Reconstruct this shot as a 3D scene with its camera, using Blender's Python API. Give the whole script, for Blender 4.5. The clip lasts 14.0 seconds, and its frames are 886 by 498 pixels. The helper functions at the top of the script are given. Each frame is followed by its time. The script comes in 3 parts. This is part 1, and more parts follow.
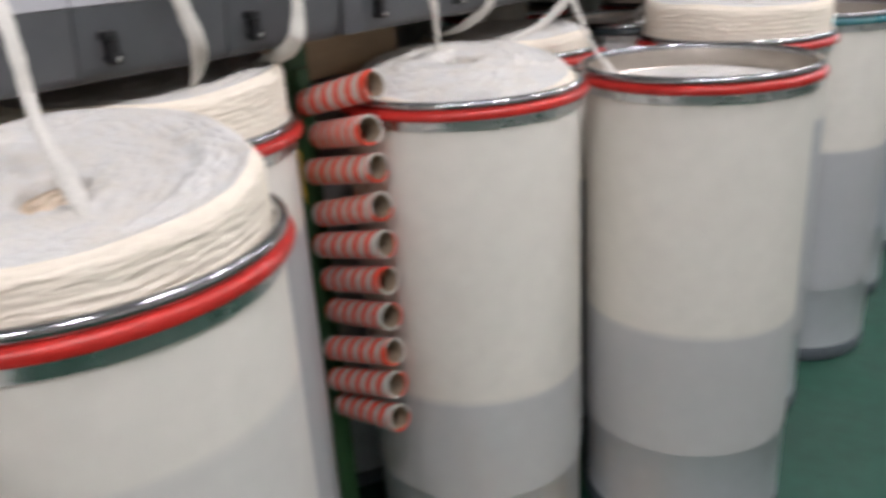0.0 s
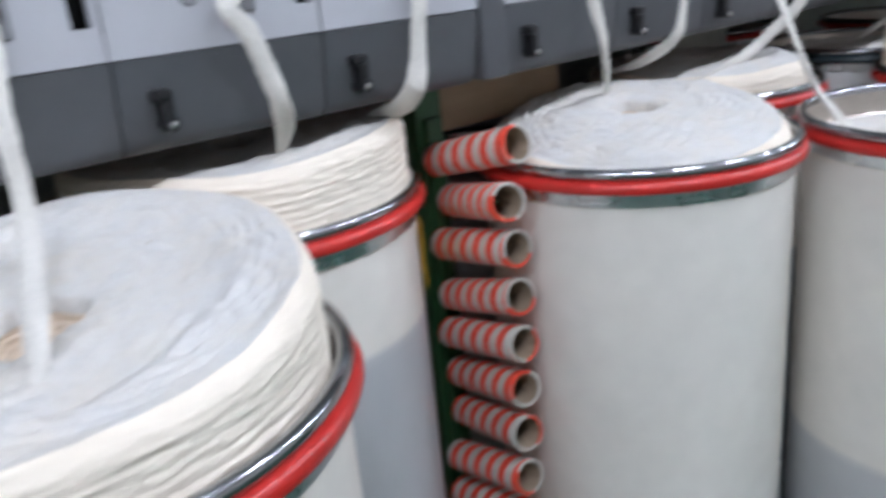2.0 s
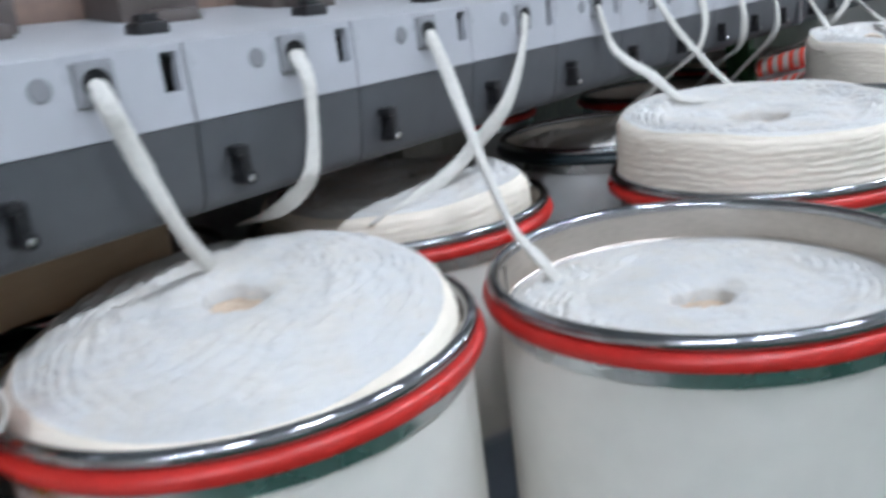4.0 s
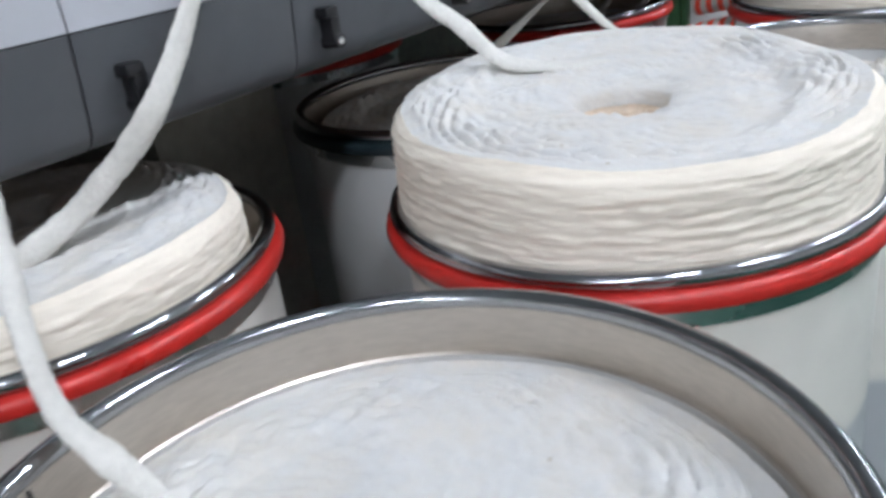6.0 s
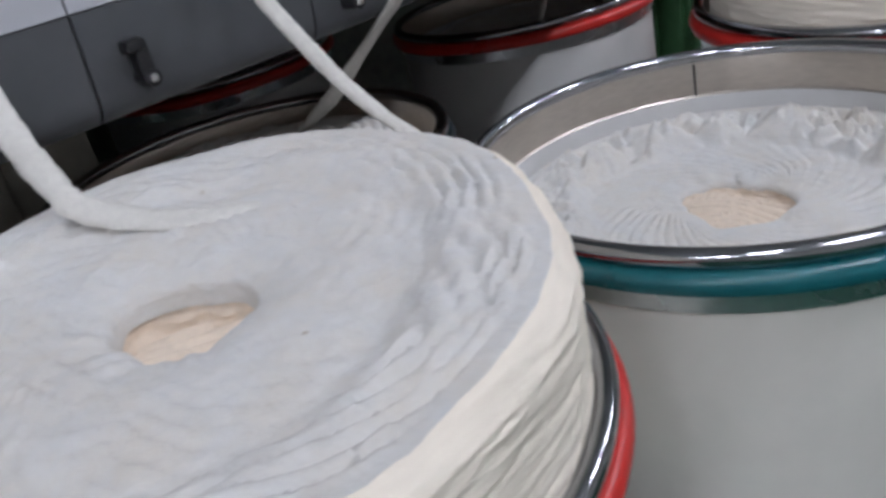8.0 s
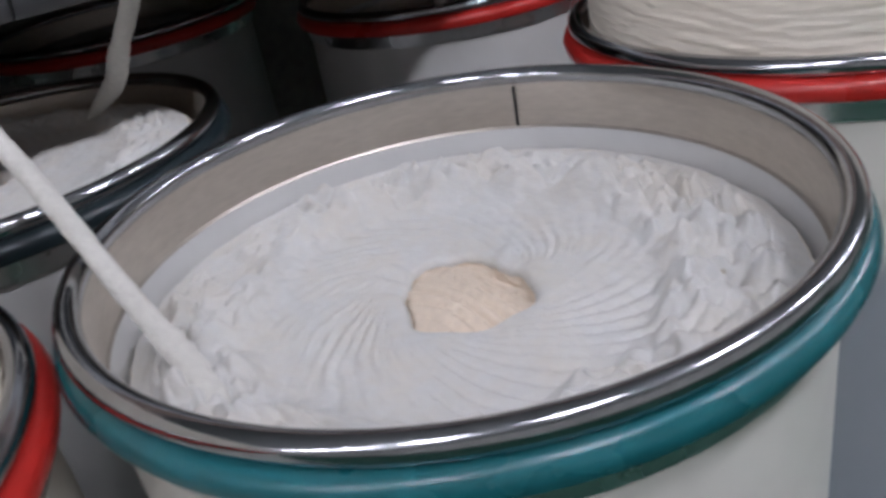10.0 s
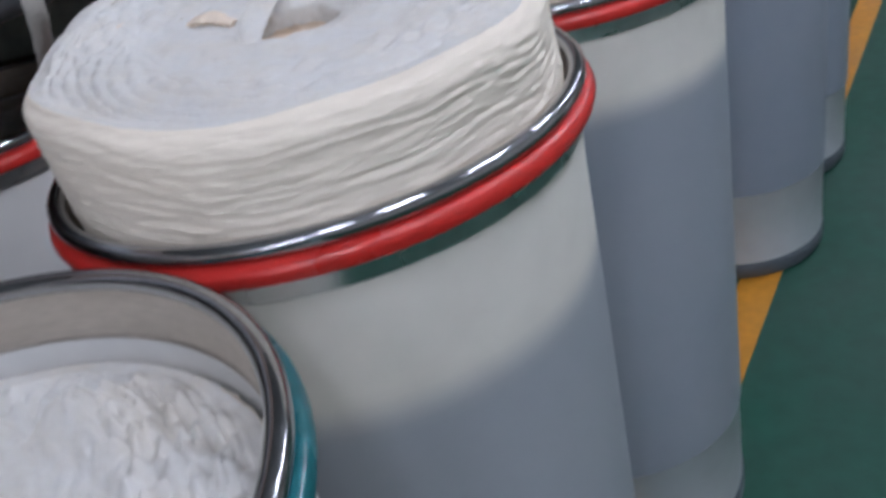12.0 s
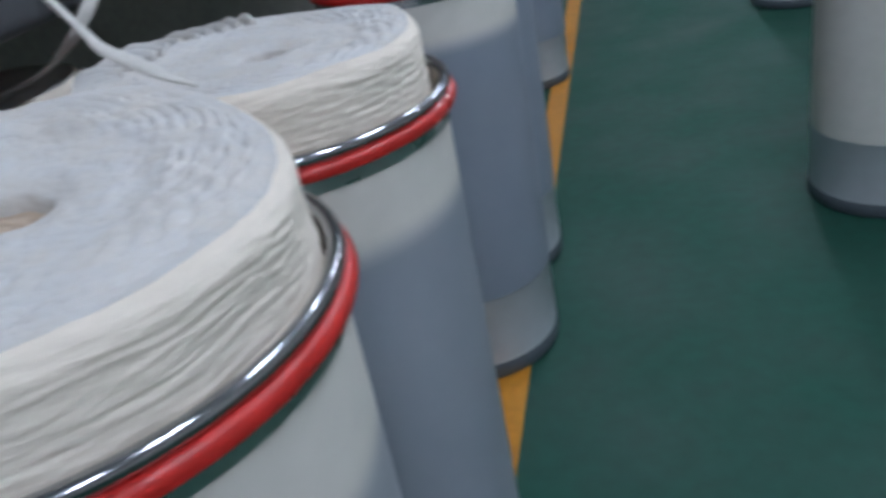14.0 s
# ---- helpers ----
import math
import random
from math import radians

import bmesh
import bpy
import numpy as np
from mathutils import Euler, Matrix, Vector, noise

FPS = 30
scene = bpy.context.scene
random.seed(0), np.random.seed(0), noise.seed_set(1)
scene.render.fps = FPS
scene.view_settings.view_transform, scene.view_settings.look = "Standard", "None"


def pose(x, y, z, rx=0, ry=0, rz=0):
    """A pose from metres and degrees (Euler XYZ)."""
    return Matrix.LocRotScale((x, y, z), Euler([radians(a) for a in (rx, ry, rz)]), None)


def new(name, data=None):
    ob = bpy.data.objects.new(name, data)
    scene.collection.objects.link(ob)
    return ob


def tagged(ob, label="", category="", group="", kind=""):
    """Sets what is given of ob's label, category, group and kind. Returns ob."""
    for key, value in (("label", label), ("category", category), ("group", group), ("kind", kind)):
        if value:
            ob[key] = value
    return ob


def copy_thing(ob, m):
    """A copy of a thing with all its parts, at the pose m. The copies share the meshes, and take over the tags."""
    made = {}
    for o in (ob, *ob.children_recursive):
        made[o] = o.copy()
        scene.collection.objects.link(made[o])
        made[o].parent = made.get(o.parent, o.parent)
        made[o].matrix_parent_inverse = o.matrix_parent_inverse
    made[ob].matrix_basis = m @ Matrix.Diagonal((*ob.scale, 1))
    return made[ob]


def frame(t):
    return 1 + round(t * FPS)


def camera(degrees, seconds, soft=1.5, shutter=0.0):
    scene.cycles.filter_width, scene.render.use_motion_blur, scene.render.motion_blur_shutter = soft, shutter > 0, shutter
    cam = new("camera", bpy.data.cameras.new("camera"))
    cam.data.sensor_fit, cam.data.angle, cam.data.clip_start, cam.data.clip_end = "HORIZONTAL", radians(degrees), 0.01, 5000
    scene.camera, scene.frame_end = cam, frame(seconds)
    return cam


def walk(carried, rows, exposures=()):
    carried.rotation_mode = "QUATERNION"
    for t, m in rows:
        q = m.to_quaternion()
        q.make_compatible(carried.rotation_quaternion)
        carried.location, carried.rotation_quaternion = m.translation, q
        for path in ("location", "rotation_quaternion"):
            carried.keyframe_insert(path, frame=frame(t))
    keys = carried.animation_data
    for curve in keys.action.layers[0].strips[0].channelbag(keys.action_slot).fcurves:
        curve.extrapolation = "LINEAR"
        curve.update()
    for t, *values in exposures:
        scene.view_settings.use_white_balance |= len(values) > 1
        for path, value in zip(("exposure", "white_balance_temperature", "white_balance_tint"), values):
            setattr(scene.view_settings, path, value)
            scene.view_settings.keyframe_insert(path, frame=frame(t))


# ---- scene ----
from math import cos, sin, pi, tau

RIM = 1.0          # height of a can's bumper top above the floor

# camera: seconds, x, y, z, yaw, pitch, roll
FOV = 56.90
LAMP = 122
LAMP_X = (1.6,)
PATH = [
    (0.0, 0.9513, -1.2672, 1.2822, 36.78, -20.97, 3.55),
    (0.5, 0.9005, -1.2469, 1.2643, 53.23, -21.07, 4.38),
    (1.0, 0.8830, -1.1944, 1.2581, 62.83, -20.48, 4.95),
    (1.5, 0.8601, -1.0774, 1.2778, 61.21, -21.15, 5.47),
    (2.0, 0.7768, -0.9876, 1.2901, 49.51, -19.44, 5.18),
    (2.5, 0.6714, -0.9085, 1.3000, 36.16, -19.59, 5.94),
    (3.0, 0.6765, -0.8173, 1.2784, 37.08, -18.74, 8.34),
    (3.5, 0.6725, -0.6255, 1.3133, 39.23, -17.53, 6.35),
    (4.0, 0.6775, -0.4646, 1.3084, 37.75, -16.52, 6.75),
    (4.2, 0.6125, -0.3863, 1.3101, 31.71, -17.70, 5.17),
    (6.3, 0.5807, 0.2325, 1.2930, 37.99, -24.39, 8.04),
    (6.5, 0.5651, 0.2994, 1.2996, 39.53, -24.22, 8.20),
    (7.0, 0.5577, 0.4260, 1.2878, 39.13, -25.70, 9.25),
    (7.5, 0.6157, 0.5696, 1.2916, 43.09, -23.94, 9.60),
    (8.0, 0.6795, 0.6948, 1.2908, 45.05, -26.77, 12.08),
    (8.2, 0.6890, 0.7289, 1.2858, 45.42, -27.12, 12.87),
    (10.3, 0.7493, 1.0897, 1.2238, 53.91, -28.68, 9.59),
    (10.5, 0.7849, 1.1093, 1.2298, 54.22, -30.00, 10.62),
    (11.0, 0.8424, 1.1833, 1.2242, 50.77, -29.91, 13.82),
    (11.5, 0.8262, 1.2090, 1.2509, 40.39, -32.16, 12.17),
    (12.0, 0.7674, 1.2632, 1.2697, 28.16, -31.65, 12.57),
    (12.5, 0.7181, 1.2838, 1.2849, 25.03, -29.86, 12.62),
    (13.0, 0.6975, 1.3019, 1.2981, 21.37, -28.85, 12.37),
    (13.5, 0.6842, 1.3169, 1.2969, 17.52, -27.57, 12.08),
    (14.0, 0.7278, 1.3232, 1.2998, 8.32, -28.34, 10.15),
]
EXPOSURES = [
    (0.0, 0.24, 6850, 19), (1.0, 0.38, 6380, 19), (2.5, 0.24, 5900, 13), (4.2, 0.28, 5860, 11), (6.5, 0.25, 6120, 14), (7.5, -0.26, 6150, 17), (8.2, -0.31, 6150, 17), (10.5, -0.22, 6270, 20), (11.0, -0.25, 6000, 18), (12.5, -0.20, 5960, 18), (13.5, -0.24, 5960, 16), (14.0, -0.37, 5680, 13),
]
cam = camera(FOV, 14.0, soft=3.3, shutter=0.4)
walk(cam, [(t, pose(x, y, z, 90 + p, r, w)) for t, x, y, z, w, p, r in PATH],
     exposures=EXPOSURES)

# ---- world and lamps ----
world = bpy.data.worlds.new("hall_dark")
scene.world = world
world.use_nodes = True
world.node_tree.nodes["Background"].inputs[0].default_value = (0.55, 0.6, 0.68, 1)
world.node_tree.nodes["Background"].inputs[1].default_value = 0.15


# ---- materials ----
def mat(name, colour, rough=0.5, metal=0.0, var=0.15, scale=8.0, bump=0.0, bscale=60.0, dirt=0.0, dirt_col=(0.1, 0.08, 0.06),
        dscale=3.0, emit=0.0, coat=0.0, sub=0.0, stretch=(1, 1, 1), rvar=0.1, island=0.0, speck=0.0, empty=None):
    """A surface with colour variation at two scales, stains and fine relief."""
    m = bpy.data.materials.new(name)
    m.use_nodes = True
    nt = m.node_tree
    n, l = nt.nodes, nt.links
    b = n["Principled BSDF"]
    tc = n.new("ShaderNodeTexCoord")
    mp = n.new("ShaderNodeMapping")
    mp.inputs["Scale"].default_value = stretch
    l.new(tc.outputs["Object"], mp.inputs[0])
    n1 = n.new("ShaderNodeTexNoise")
    n1.inputs["Scale"].default_value = scale
    n1.inputs["Detail"].default_value = 6
    l.new(mp.outputs[0], n1.inputs["Vector"])
    n2 = n.new("ShaderNodeTexNoise")
    n2.inputs["Scale"].default_value = scale * 9
    n2.inputs["Detail"].default_value = 4
    l.new(mp.outputs[0], n2.inputs["Vector"])
    add = n.new("ShaderNodeMath")
    add.operation = "ADD"
    l.new(n1.outputs[0], add.inputs[0])
    l.new(n2.outputs[0], add.inputs[1])
    mr = n.new("ShaderNodeMapRange")
    mr.inputs["From Min"].default_value = 0.7
    mr.inputs["From Max"].default_value = 1.3
    mr.inputs["To Min"].default_value = 1 - var
    mr.inputs["To Max"].default_value = 1 + var
    l.new(add.outputs[0], mr.inputs[0])
    val = mr.outputs[0]
    if island:
        oi = n.new("ShaderNodeObjectInfo")
        m3 = n.new("ShaderNodeMapRange")
        m3.inputs["To Min"].default_value = 1 - island
        m3.inputs["To Max"].default_value = 1 + island
        l.new(oi.outputs["Random"], m3.inputs[0])
        mu = n.new("ShaderNodeMath")
        mu.operation = "MULTIPLY"
        l.new(val, mu.inputs[0])
        l.new(m3.outputs[0], mu.inputs[1])
        val = mu.outputs[0]
    hs = n.new("ShaderNodeHueSaturation")
    hs.inputs["Color"].default_value = (*colour, 1)
    l.new(val, hs.inputs["Value"])
    out = hs.outputs[0]
    if empty:                      # colour where no cotton stands behind the shell; also shades back-row shells
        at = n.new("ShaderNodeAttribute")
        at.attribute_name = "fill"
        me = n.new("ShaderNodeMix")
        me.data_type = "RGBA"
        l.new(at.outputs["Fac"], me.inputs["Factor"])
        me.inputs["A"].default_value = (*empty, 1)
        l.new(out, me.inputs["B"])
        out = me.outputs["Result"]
    if dirt:
        nd = n.new("ShaderNodeTexNoise")
        nd.inputs["Scale"].default_value = dscale
        nd.inputs["Detail"].default_value = 8
        nd.inputs["Roughness"].default_value = 0.7
        l.new(tc.outputs["Object"], nd.inputs["Vector"])
        m2 = n.new("ShaderNodeMapRange")
        m2.inputs["From Min"].default_value = 0.4
        m2.inputs["From Max"].default_value = 0.75
        m2.inputs["To Max"].default_value = dirt
        l.new(nd.outputs[0], m2.inputs[0])
        mix = n.new("ShaderNodeMix")
        mix.data_type = "RGBA"
        l.new(m2.outputs[0], mix.inputs["Factor"])
        l.new(out, mix.inputs["A"])
        mix.inputs["B"].default_value = (*dirt_col, 1)
        out = mix.outputs["Result"]
    if speck:
        vo = n.new("ShaderNodeTexVoronoi")
        vo.inputs["Scale"].default_value = 42
        l.new(tc.outputs["Object"], vo.inputs["Vector"])
        near = n.new("ShaderNodeMapRange")
        near.inputs["From Min"].default_value = 0.10
        near.inputs["From Max"].default_value = 0.05
        l.new(vo.outputs["Distance"], near.inputs[0])
        sep = n.new("ShaderNodeSeparateColor")
        l.new(vo.outputs["Color"], sep.inputs[0])
        few = n.new("ShaderNodeMath")
        few.operation = "GREATER_THAN"
        few.inputs[1].default_value = 0.93
        l.new(sep.outputs[0], few.inputs[0])
        amount = n.new("ShaderNodeMath")
        amount.operation = "MULTIPLY"
        l.new(near.outputs[0], amount.inputs[0])
        l.new(few.outputs[0], amount.inputs[1])
        mx = n.new("ShaderNodeMix")
        mx.data_type = "RGBA"
        l.new(amount.outputs[0], mx.inputs["Factor"])
        l.new(out, mx.inputs["A"])
        mx.inputs["B"].default_value = (0.48, 0.42, 0.34, 1)
        out = mx.outputs["Result"]
    l.new(out, b.inputs["Base Color"])
    r = n.new("ShaderNodeMapRange")
    r.inputs["From Min"].default_value = 0.3
    r.inputs["From Max"].default_value = 0.7
    r.inputs["To Min"].default_value = max(0.02, rough - rvar)
    r.inputs["To Max"].default_value = min(1, rough + rvar)
    l.new(n1.outputs[0], r.inputs[0])
    l.new(r.outputs[0], b.inputs["Roughness"])
    b.inputs["Metallic"].default_value = metal
    if coat:
        b.inputs["Coat Weight"].default_value = coat
        b.inputs["Coat Roughness"].default_value = 0.15
    if sub:
        b.inputs["Subsurface Weight"].default_value = sub
        b.inputs["Subsurface Radius"].default_value = (0.01, 0.01, 0.01)
    if emit:
        b.inputs["Emission Color"].default_value = (*colour, 1)
        b.inputs["Emission Strength"].default_value = emit
    if bump:
        nb = n.new("ShaderNodeTexNoise")
        nb.inputs["Scale"].default_value = bscale
        nb.inputs["Detail"].default_value = 5
        l.new(mp.outputs[0], nb.inputs["Vector"])
        bp = n.new("ShaderNodeBump")
        bp.inputs["Strength"].default_value = bump
        bp.inputs["Distance"].default_value = 0.01
        l.new(nb.outputs[0], bp.inputs["Height"])
        l.new(bp.outputs[0], b.inputs["Normal"])
    return m


# top cotton is darkened, stack cotton paler and warmer: light balance put into colour
COTTON_DIM = mat("raw_cotton_sliver", (0.67, 0.664, 0.65), 0.95, var=0.05, scale=14, bump=0.24, bscale=110, speck=0.7, dirt=0.65, dirt_col=(0.70, 0.63, 0.53), dscale=20, stretch=(1, 1, 2))
COTTON_SIDE_LIT = mat("raw_cotton_stack", (0.95, 0.865, 0.745), 0.95, var=0.06, scale=10, bump=0.22, bscale=90, dirt=0.4, dirt_col=(0.84, 0.74, 0.62), dscale=5, stretch=(0.4, 0.4, 2.5))
COTTON_CORE = mat("raw_cotton_core", (0.80, 0.68, 0.555), 0.95, var=0.08, scale=20, bump=0.2, bscale=120)
STRAND = mat("raw_cotton_strand", (0.70, 0.68, 0.635), 0.95, var=0.08, scale=18, bump=0.3, bscale=160)
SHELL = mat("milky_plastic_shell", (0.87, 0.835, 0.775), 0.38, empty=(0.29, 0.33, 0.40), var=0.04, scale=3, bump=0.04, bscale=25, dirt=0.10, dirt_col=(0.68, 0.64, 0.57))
SHELL_BASE = mat("milky_plastic_base", (0.60, 0.63, 0.67), 0.38, var=0.05, scale=3, bump=0.04, bscale=25, dirt=0.15, dirt_col=(0.50, 0.49, 0.47))
INNER = mat("milky_plastic_inside", (0.66, 0.665, 0.67), 0.4, var=0.05, scale=4)
CHROME = mat("polished_steel_bead", (0.42, 0.43, 0.45), 0.13, 1.0, var=0.08, scale=12, rvar=0.05)
COLLAR = mat("rolled_steel_collar", (0.66, 0.68, 0.69), 0.27, 1.0, var=0.10, scale=10, rvar=0.08)
LINER = mat("brushed_steel_lining", (0.54, 0.49, 0.435), 0.36, 0.75, var=0.10, scale=8, rvar=0.08, stretch=(1, 1, 4))
RED = mat("red_rubber_bumper", (0.54, 0.024, 0.018), 0.34, var=0.10, scale=10, dirt=0.12, dirt_col=(0.25, 0.03, 0.025), dscale=9)
TEAL = mat("teal_rubber_bumper", (0.010, 0.125, 0.145), 0.28, var=0.12, scale=10, dirt=0.15, dirt_col=(0.02, 0.07, 0.09), dscale=9)
BLACK = mat("black_rubber_bumper", (0.015, 0.025, 0.030), 0.33, var=0.12, scale=10)
FOOT = mat("grey_base_ring", (0.10, 0.12, 0.14), 0.5, var=0.1, scale=10)
WHITE = mat("white_enamel_sheet", (0.47, 0.48, 0.515), 0.35, var=0.02, scale=5, bump=0.02, bscale=40, dirt=0.08, dirt_col=(0.6, 0.58, 0.55))
GREY = mat("grey_plastic_flap", (0.076, 0.081, 0.090), 0.55, var=0.05, scale=5, bump=0.03, bscale=80, dirt=0.12, dirt_col=(0.30, 0.27, 0.24))
PILLAR = mat("dark_grey_pillar", (0.085, 0.088, 0.097), 0.42, var=0.05, scale=5, dirt=0.1)
DECK = mat("pale_grey_deck", (0.42, 0.435, 0.46), 0.4, var=0.05, scale=4, dirt=0.2, dirt_col=(0.35, 0.32, 0.30))
BEZEL = mat("grey_inlet_bezel", (0.25, 0.255, 0.27), 0.45, var=0.05)
DARK = mat("black_plastic", (0.012, 0.012, 0.014), 0.4, var=0.2)
# near-black colour painted in for the shade inside the openings
HOLE_SHADE = mat("dark_void", (0.004, 0.004, 0.005), 0.8, var=0.2)
BOLT = mat("bright_bolt", (0.75, 0.75, 0.76), 0.25, 1.0)
LATCH = mat("black_latch", (0.014, 0.014, 0.016), 0.35, var=0.2)
ROTOR = mat("dark_brown_housing", (0.075, 0.060, 0.055), 0.5, var=0.2, scale=8, dirt=0.3, dirt_col=(0.16, 0.13, 0.11))
OLIVE = mat("olive_grey_steel", (0.50, 0.50, 0.44), 0.5, var=0.12, scale=5, dirt=0.3, dirt_col=(0.12, 0.11, 0.09))
GREEN = mat("green_painted_steel", (0.028, 0.10, 0.036), 0.45, var=0.12, scale=6, bump=0.05, dirt=0.3, dirt_col=(0.05, 0.07, 0.04))
UNDER = mat("brown_dusty_steel", (0.21, 0.140, 0.110), 0.6, var=0.25, scale=6, bump=0.1, dirt=0.4, dirt_col=(0.13, 0.095, 0.075))
DUSTY = mat("dusty_grey_steel", (0.36, 0.34, 0.31), 0.65, var=0.2, scale=4, bump=0.1, dirt=0.4, dirt_col=(0.22, 0.19, 0.16))
TAN = mat("tan_board", (0.42, 0.31, 0.20), 0.7, var=0.12, scale=6, bump=0.1, stretch=(1, 0.2, 1))
KRAFT = mat("kraft_paper", (0.33, 0.25, 0.18), 0.85, var=0.15, scale=15, bump=0.1)
CARD_RED = mat("red_printed_paper", (0.76, 0.07, 0.035), 0.6, var=0.08, scale=15, island=0.06)
CARD_WHITE = mat("white_printed_paper", (0.54, 0.515, 0.47), 0.65, var=0.08, scale=15, island=0.06)
YELLOW = mat("yellow_floor_paint", (0.62, 0.26, 0.018), 0.45, var=0.15, scale=4, dirt=0.35, dirt_col=(0.25, 0.14, 0.03), dscale=6)
YELLOW_TAG = mat("yellow_tag_plastic", (0.80, 0.50, 0.03), 0.45, var=0.08)
FLOOR = mat("green_epoxy_floor", (0.006, 0.063, 0.040), 0.72, var=0.22, scale=2.2, bump=0.02, bscale=12, dirt=0.30, dirt_col=(0.014, 0.072, 0.054), dscale=1.6, rvar=0.12)
PLASTER = mat("hall_plaster", (0.62, 0.60, 0.57), 0.9, var=0.08, scale=1.5, bump=0.1, bscale=20)
ROOF = mat("hall_ceiling", (0.45, 0.45, 0.46), 0.9, var=0.08, scale=1.5)
TUBE = mat("fluorescent_tube", (0.93, 0.97, 1.0), 0.4, emit=LAMP)


# ---- mesh helpers ----
def part(name, bm, material, parent=None, label="", smooth=True, m=None):
    me = bpy.data.meshes.new(name)
    bmesh.ops.recalc_face_normals(bm, faces=bm.faces)
    bm.to_mesh(me)
    bm.free()
    me.materials.append(material)
    if smooth:
        me.polygons.foreach_set("use_smooth", [True] * len(me.polygons))
        me.set_sharp_from_angle(angle=radians(40))
    ob = new(name, me)
    if parent:
        ob.parent = parent
    if m is not None:
        ob.matrix_basis = m
    if label:
        tagged(ob, label)
    return ob


def share(ob, parent, m):
    """Another object on the same mesh."""
    o = new(ob.name.split(".")[0], ob.data)
    o.parent = parent
    o.matrix_basis = m
    return o


def thing(name, label, category, group="", m=None):
    e = new(name)
    e.empty_display_size = 0.1
    if m is not None:
        e.matrix_basis = m
    return tagged(e, label, category, group)


def box(bm, x0, x1, y0, y1, z0, z1, bevel=0.0, seg=2):
    r = bmesh.ops.create_cube(bm, size=1)
    for v in r["verts"]:
        v.co = Vector(((x0 + x1) / 2 + v.co.x * (x1 - x0), (y0 + y1) / 2 + v.co.y * (y1 - y0), (z0 + z1) / 2 + v.co.z * (z1 - z0)))
    if bevel:
        es = list({e for v in r["verts"] for e in v.link_edges})
        bmesh.ops.bevel(bm, geom=es, offset=bevel, segments=seg, affect="EDGES", profile=0.6)
    return bm


def boxed(*a, **k):
    return box(bmesh.new(), *a, **k)


def lathe(profile, seg=72, close=False, wob=0.0):
    """Turn a list of (radius, height) about z."""
    bm = bmesh.new()
    rows = []
    for r, z in profile:
        if r < 1e-6:
            rows.append([bm.verts.new((0, 0, z))])
        else:
            rows.append([bm.verts.new((r * (1 + wob * sin(2 * a + z * 9)) * cos(a), r * (1 + wob * sin(2 * a + z * 9)) * sin(a), z)) for a in [tau * i / seg for i in range(seg)]])
    pairs = list(zip(rows, rows[1:])) + ([(rows[-1], rows[0])] if close else [])
    for p, q in pairs:
        for i in range(seg):
            j = (i + 1) % seg
            if len(p) == 1 and len(q) == 1:
                continue
            if len(p) == 1:
                bm.faces.new((p[0], q[j], q[i]))
            elif len(q) == 1:
                bm.faces.new((p[i], p[j], q[0]))
            else:
                bm.faces.new((p[i], p[j], q[j], q[i]))
    return bm


def ring(r, z, a, b, seg=72, n=10, flat=1.0):
    """A closed ring of radius r at height z with an oval section a by b."""
    return lathe([(r + a * cos(tau * i / n), z + b * sin(tau * i / n)) for i in range(n)], seg, True)


def sweep(pts, w, h, twist=0.0, seg=6, n=10, fuzz=0.0, seed=0, side=(0, 1, 0), lay=0.0):
    """A soft oval strand along smooth points, w wide and h thick; lay flattens and fades its last stretch."""
    rnd = random.Random(seed)
    P = [Vector(p) for p in pts]
    P = [P[0] * 2 - P[1]] + P + [P[-1] * 2 - P[-2]]
    line = []
    for i in range(1, len(P) - 2):
        a, b, c, d = P[i - 1:i + 3]
        for s in range(seg):
            u = s / seg
            line.append(0.5 * ((2 * b) + (c - a) * u + (2 * a - 5 * b + 4 * c - d) * u * u + (3 * b - a - 3 * c + d) * u ** 3))
    line.append(P[-2])
    bm = bmesh.new()
    rows = []
    k = len(line)
    v = Vector(side)
    f = g = 1.0
    for i, p in enumerate(line):
        t = (line[min(i + 1, k - 1)] - line[max(i - 1, 0)]).normalized()
        v = v - t * t.dot(v)          # carried along the line without spin
        if v.length < 0.05:
            v = Vector((1, 0, 0)) - t * t.x
        v.normalize()
        u = t.cross(v)
        a = twist * sin(2.2 * pi * i / k + seed)
        uu, vv = u * cos(a) + v * sin(a), v * cos(a) - u * sin(a)
        f += 0.5 * (1 + fuzz * (rnd.random() - 0.5) * 2 - f)
        g += 0.5 * (1 + fuzz * (rnd.random() - 0.5) * 2 - g)
        e = max(0.0, (i / (k - 1) - 1 + lay) / lay) if lay else 0.0
        ww, hh = w / 2 * f * (1 + 0.5 * e * (1 - e)) * (1 - 0.75 * e ** 4), h / 2 * g * (1 - 0.7 * e * e)
        rows.append([bm.verts.new(p - Vector((0, 0, 0.008 * e * e)) + vv * (ww * cos(tau * j / n)) + uu * (hh * sin(tau * j / n))) for j in range(n)])
    for p, q in zip(rows, rows[1:]):
        for j in range(n):
            bm.faces.new((p[j], p[(j + 1) % n], q[(j + 1) % n], q[j]))
    bm.faces.new(rows[0])
    bm.faces.new(rows[-1])
    return bm


# ---- the hall ----
def slab(name, label, x0, x1, y0, y1, z0, z1, material):
    return tagged(part(name, boxed(x0, x1, y0, y1, z0, z1), material, smooth=False), label, name.split("_")[0], kind="structure")


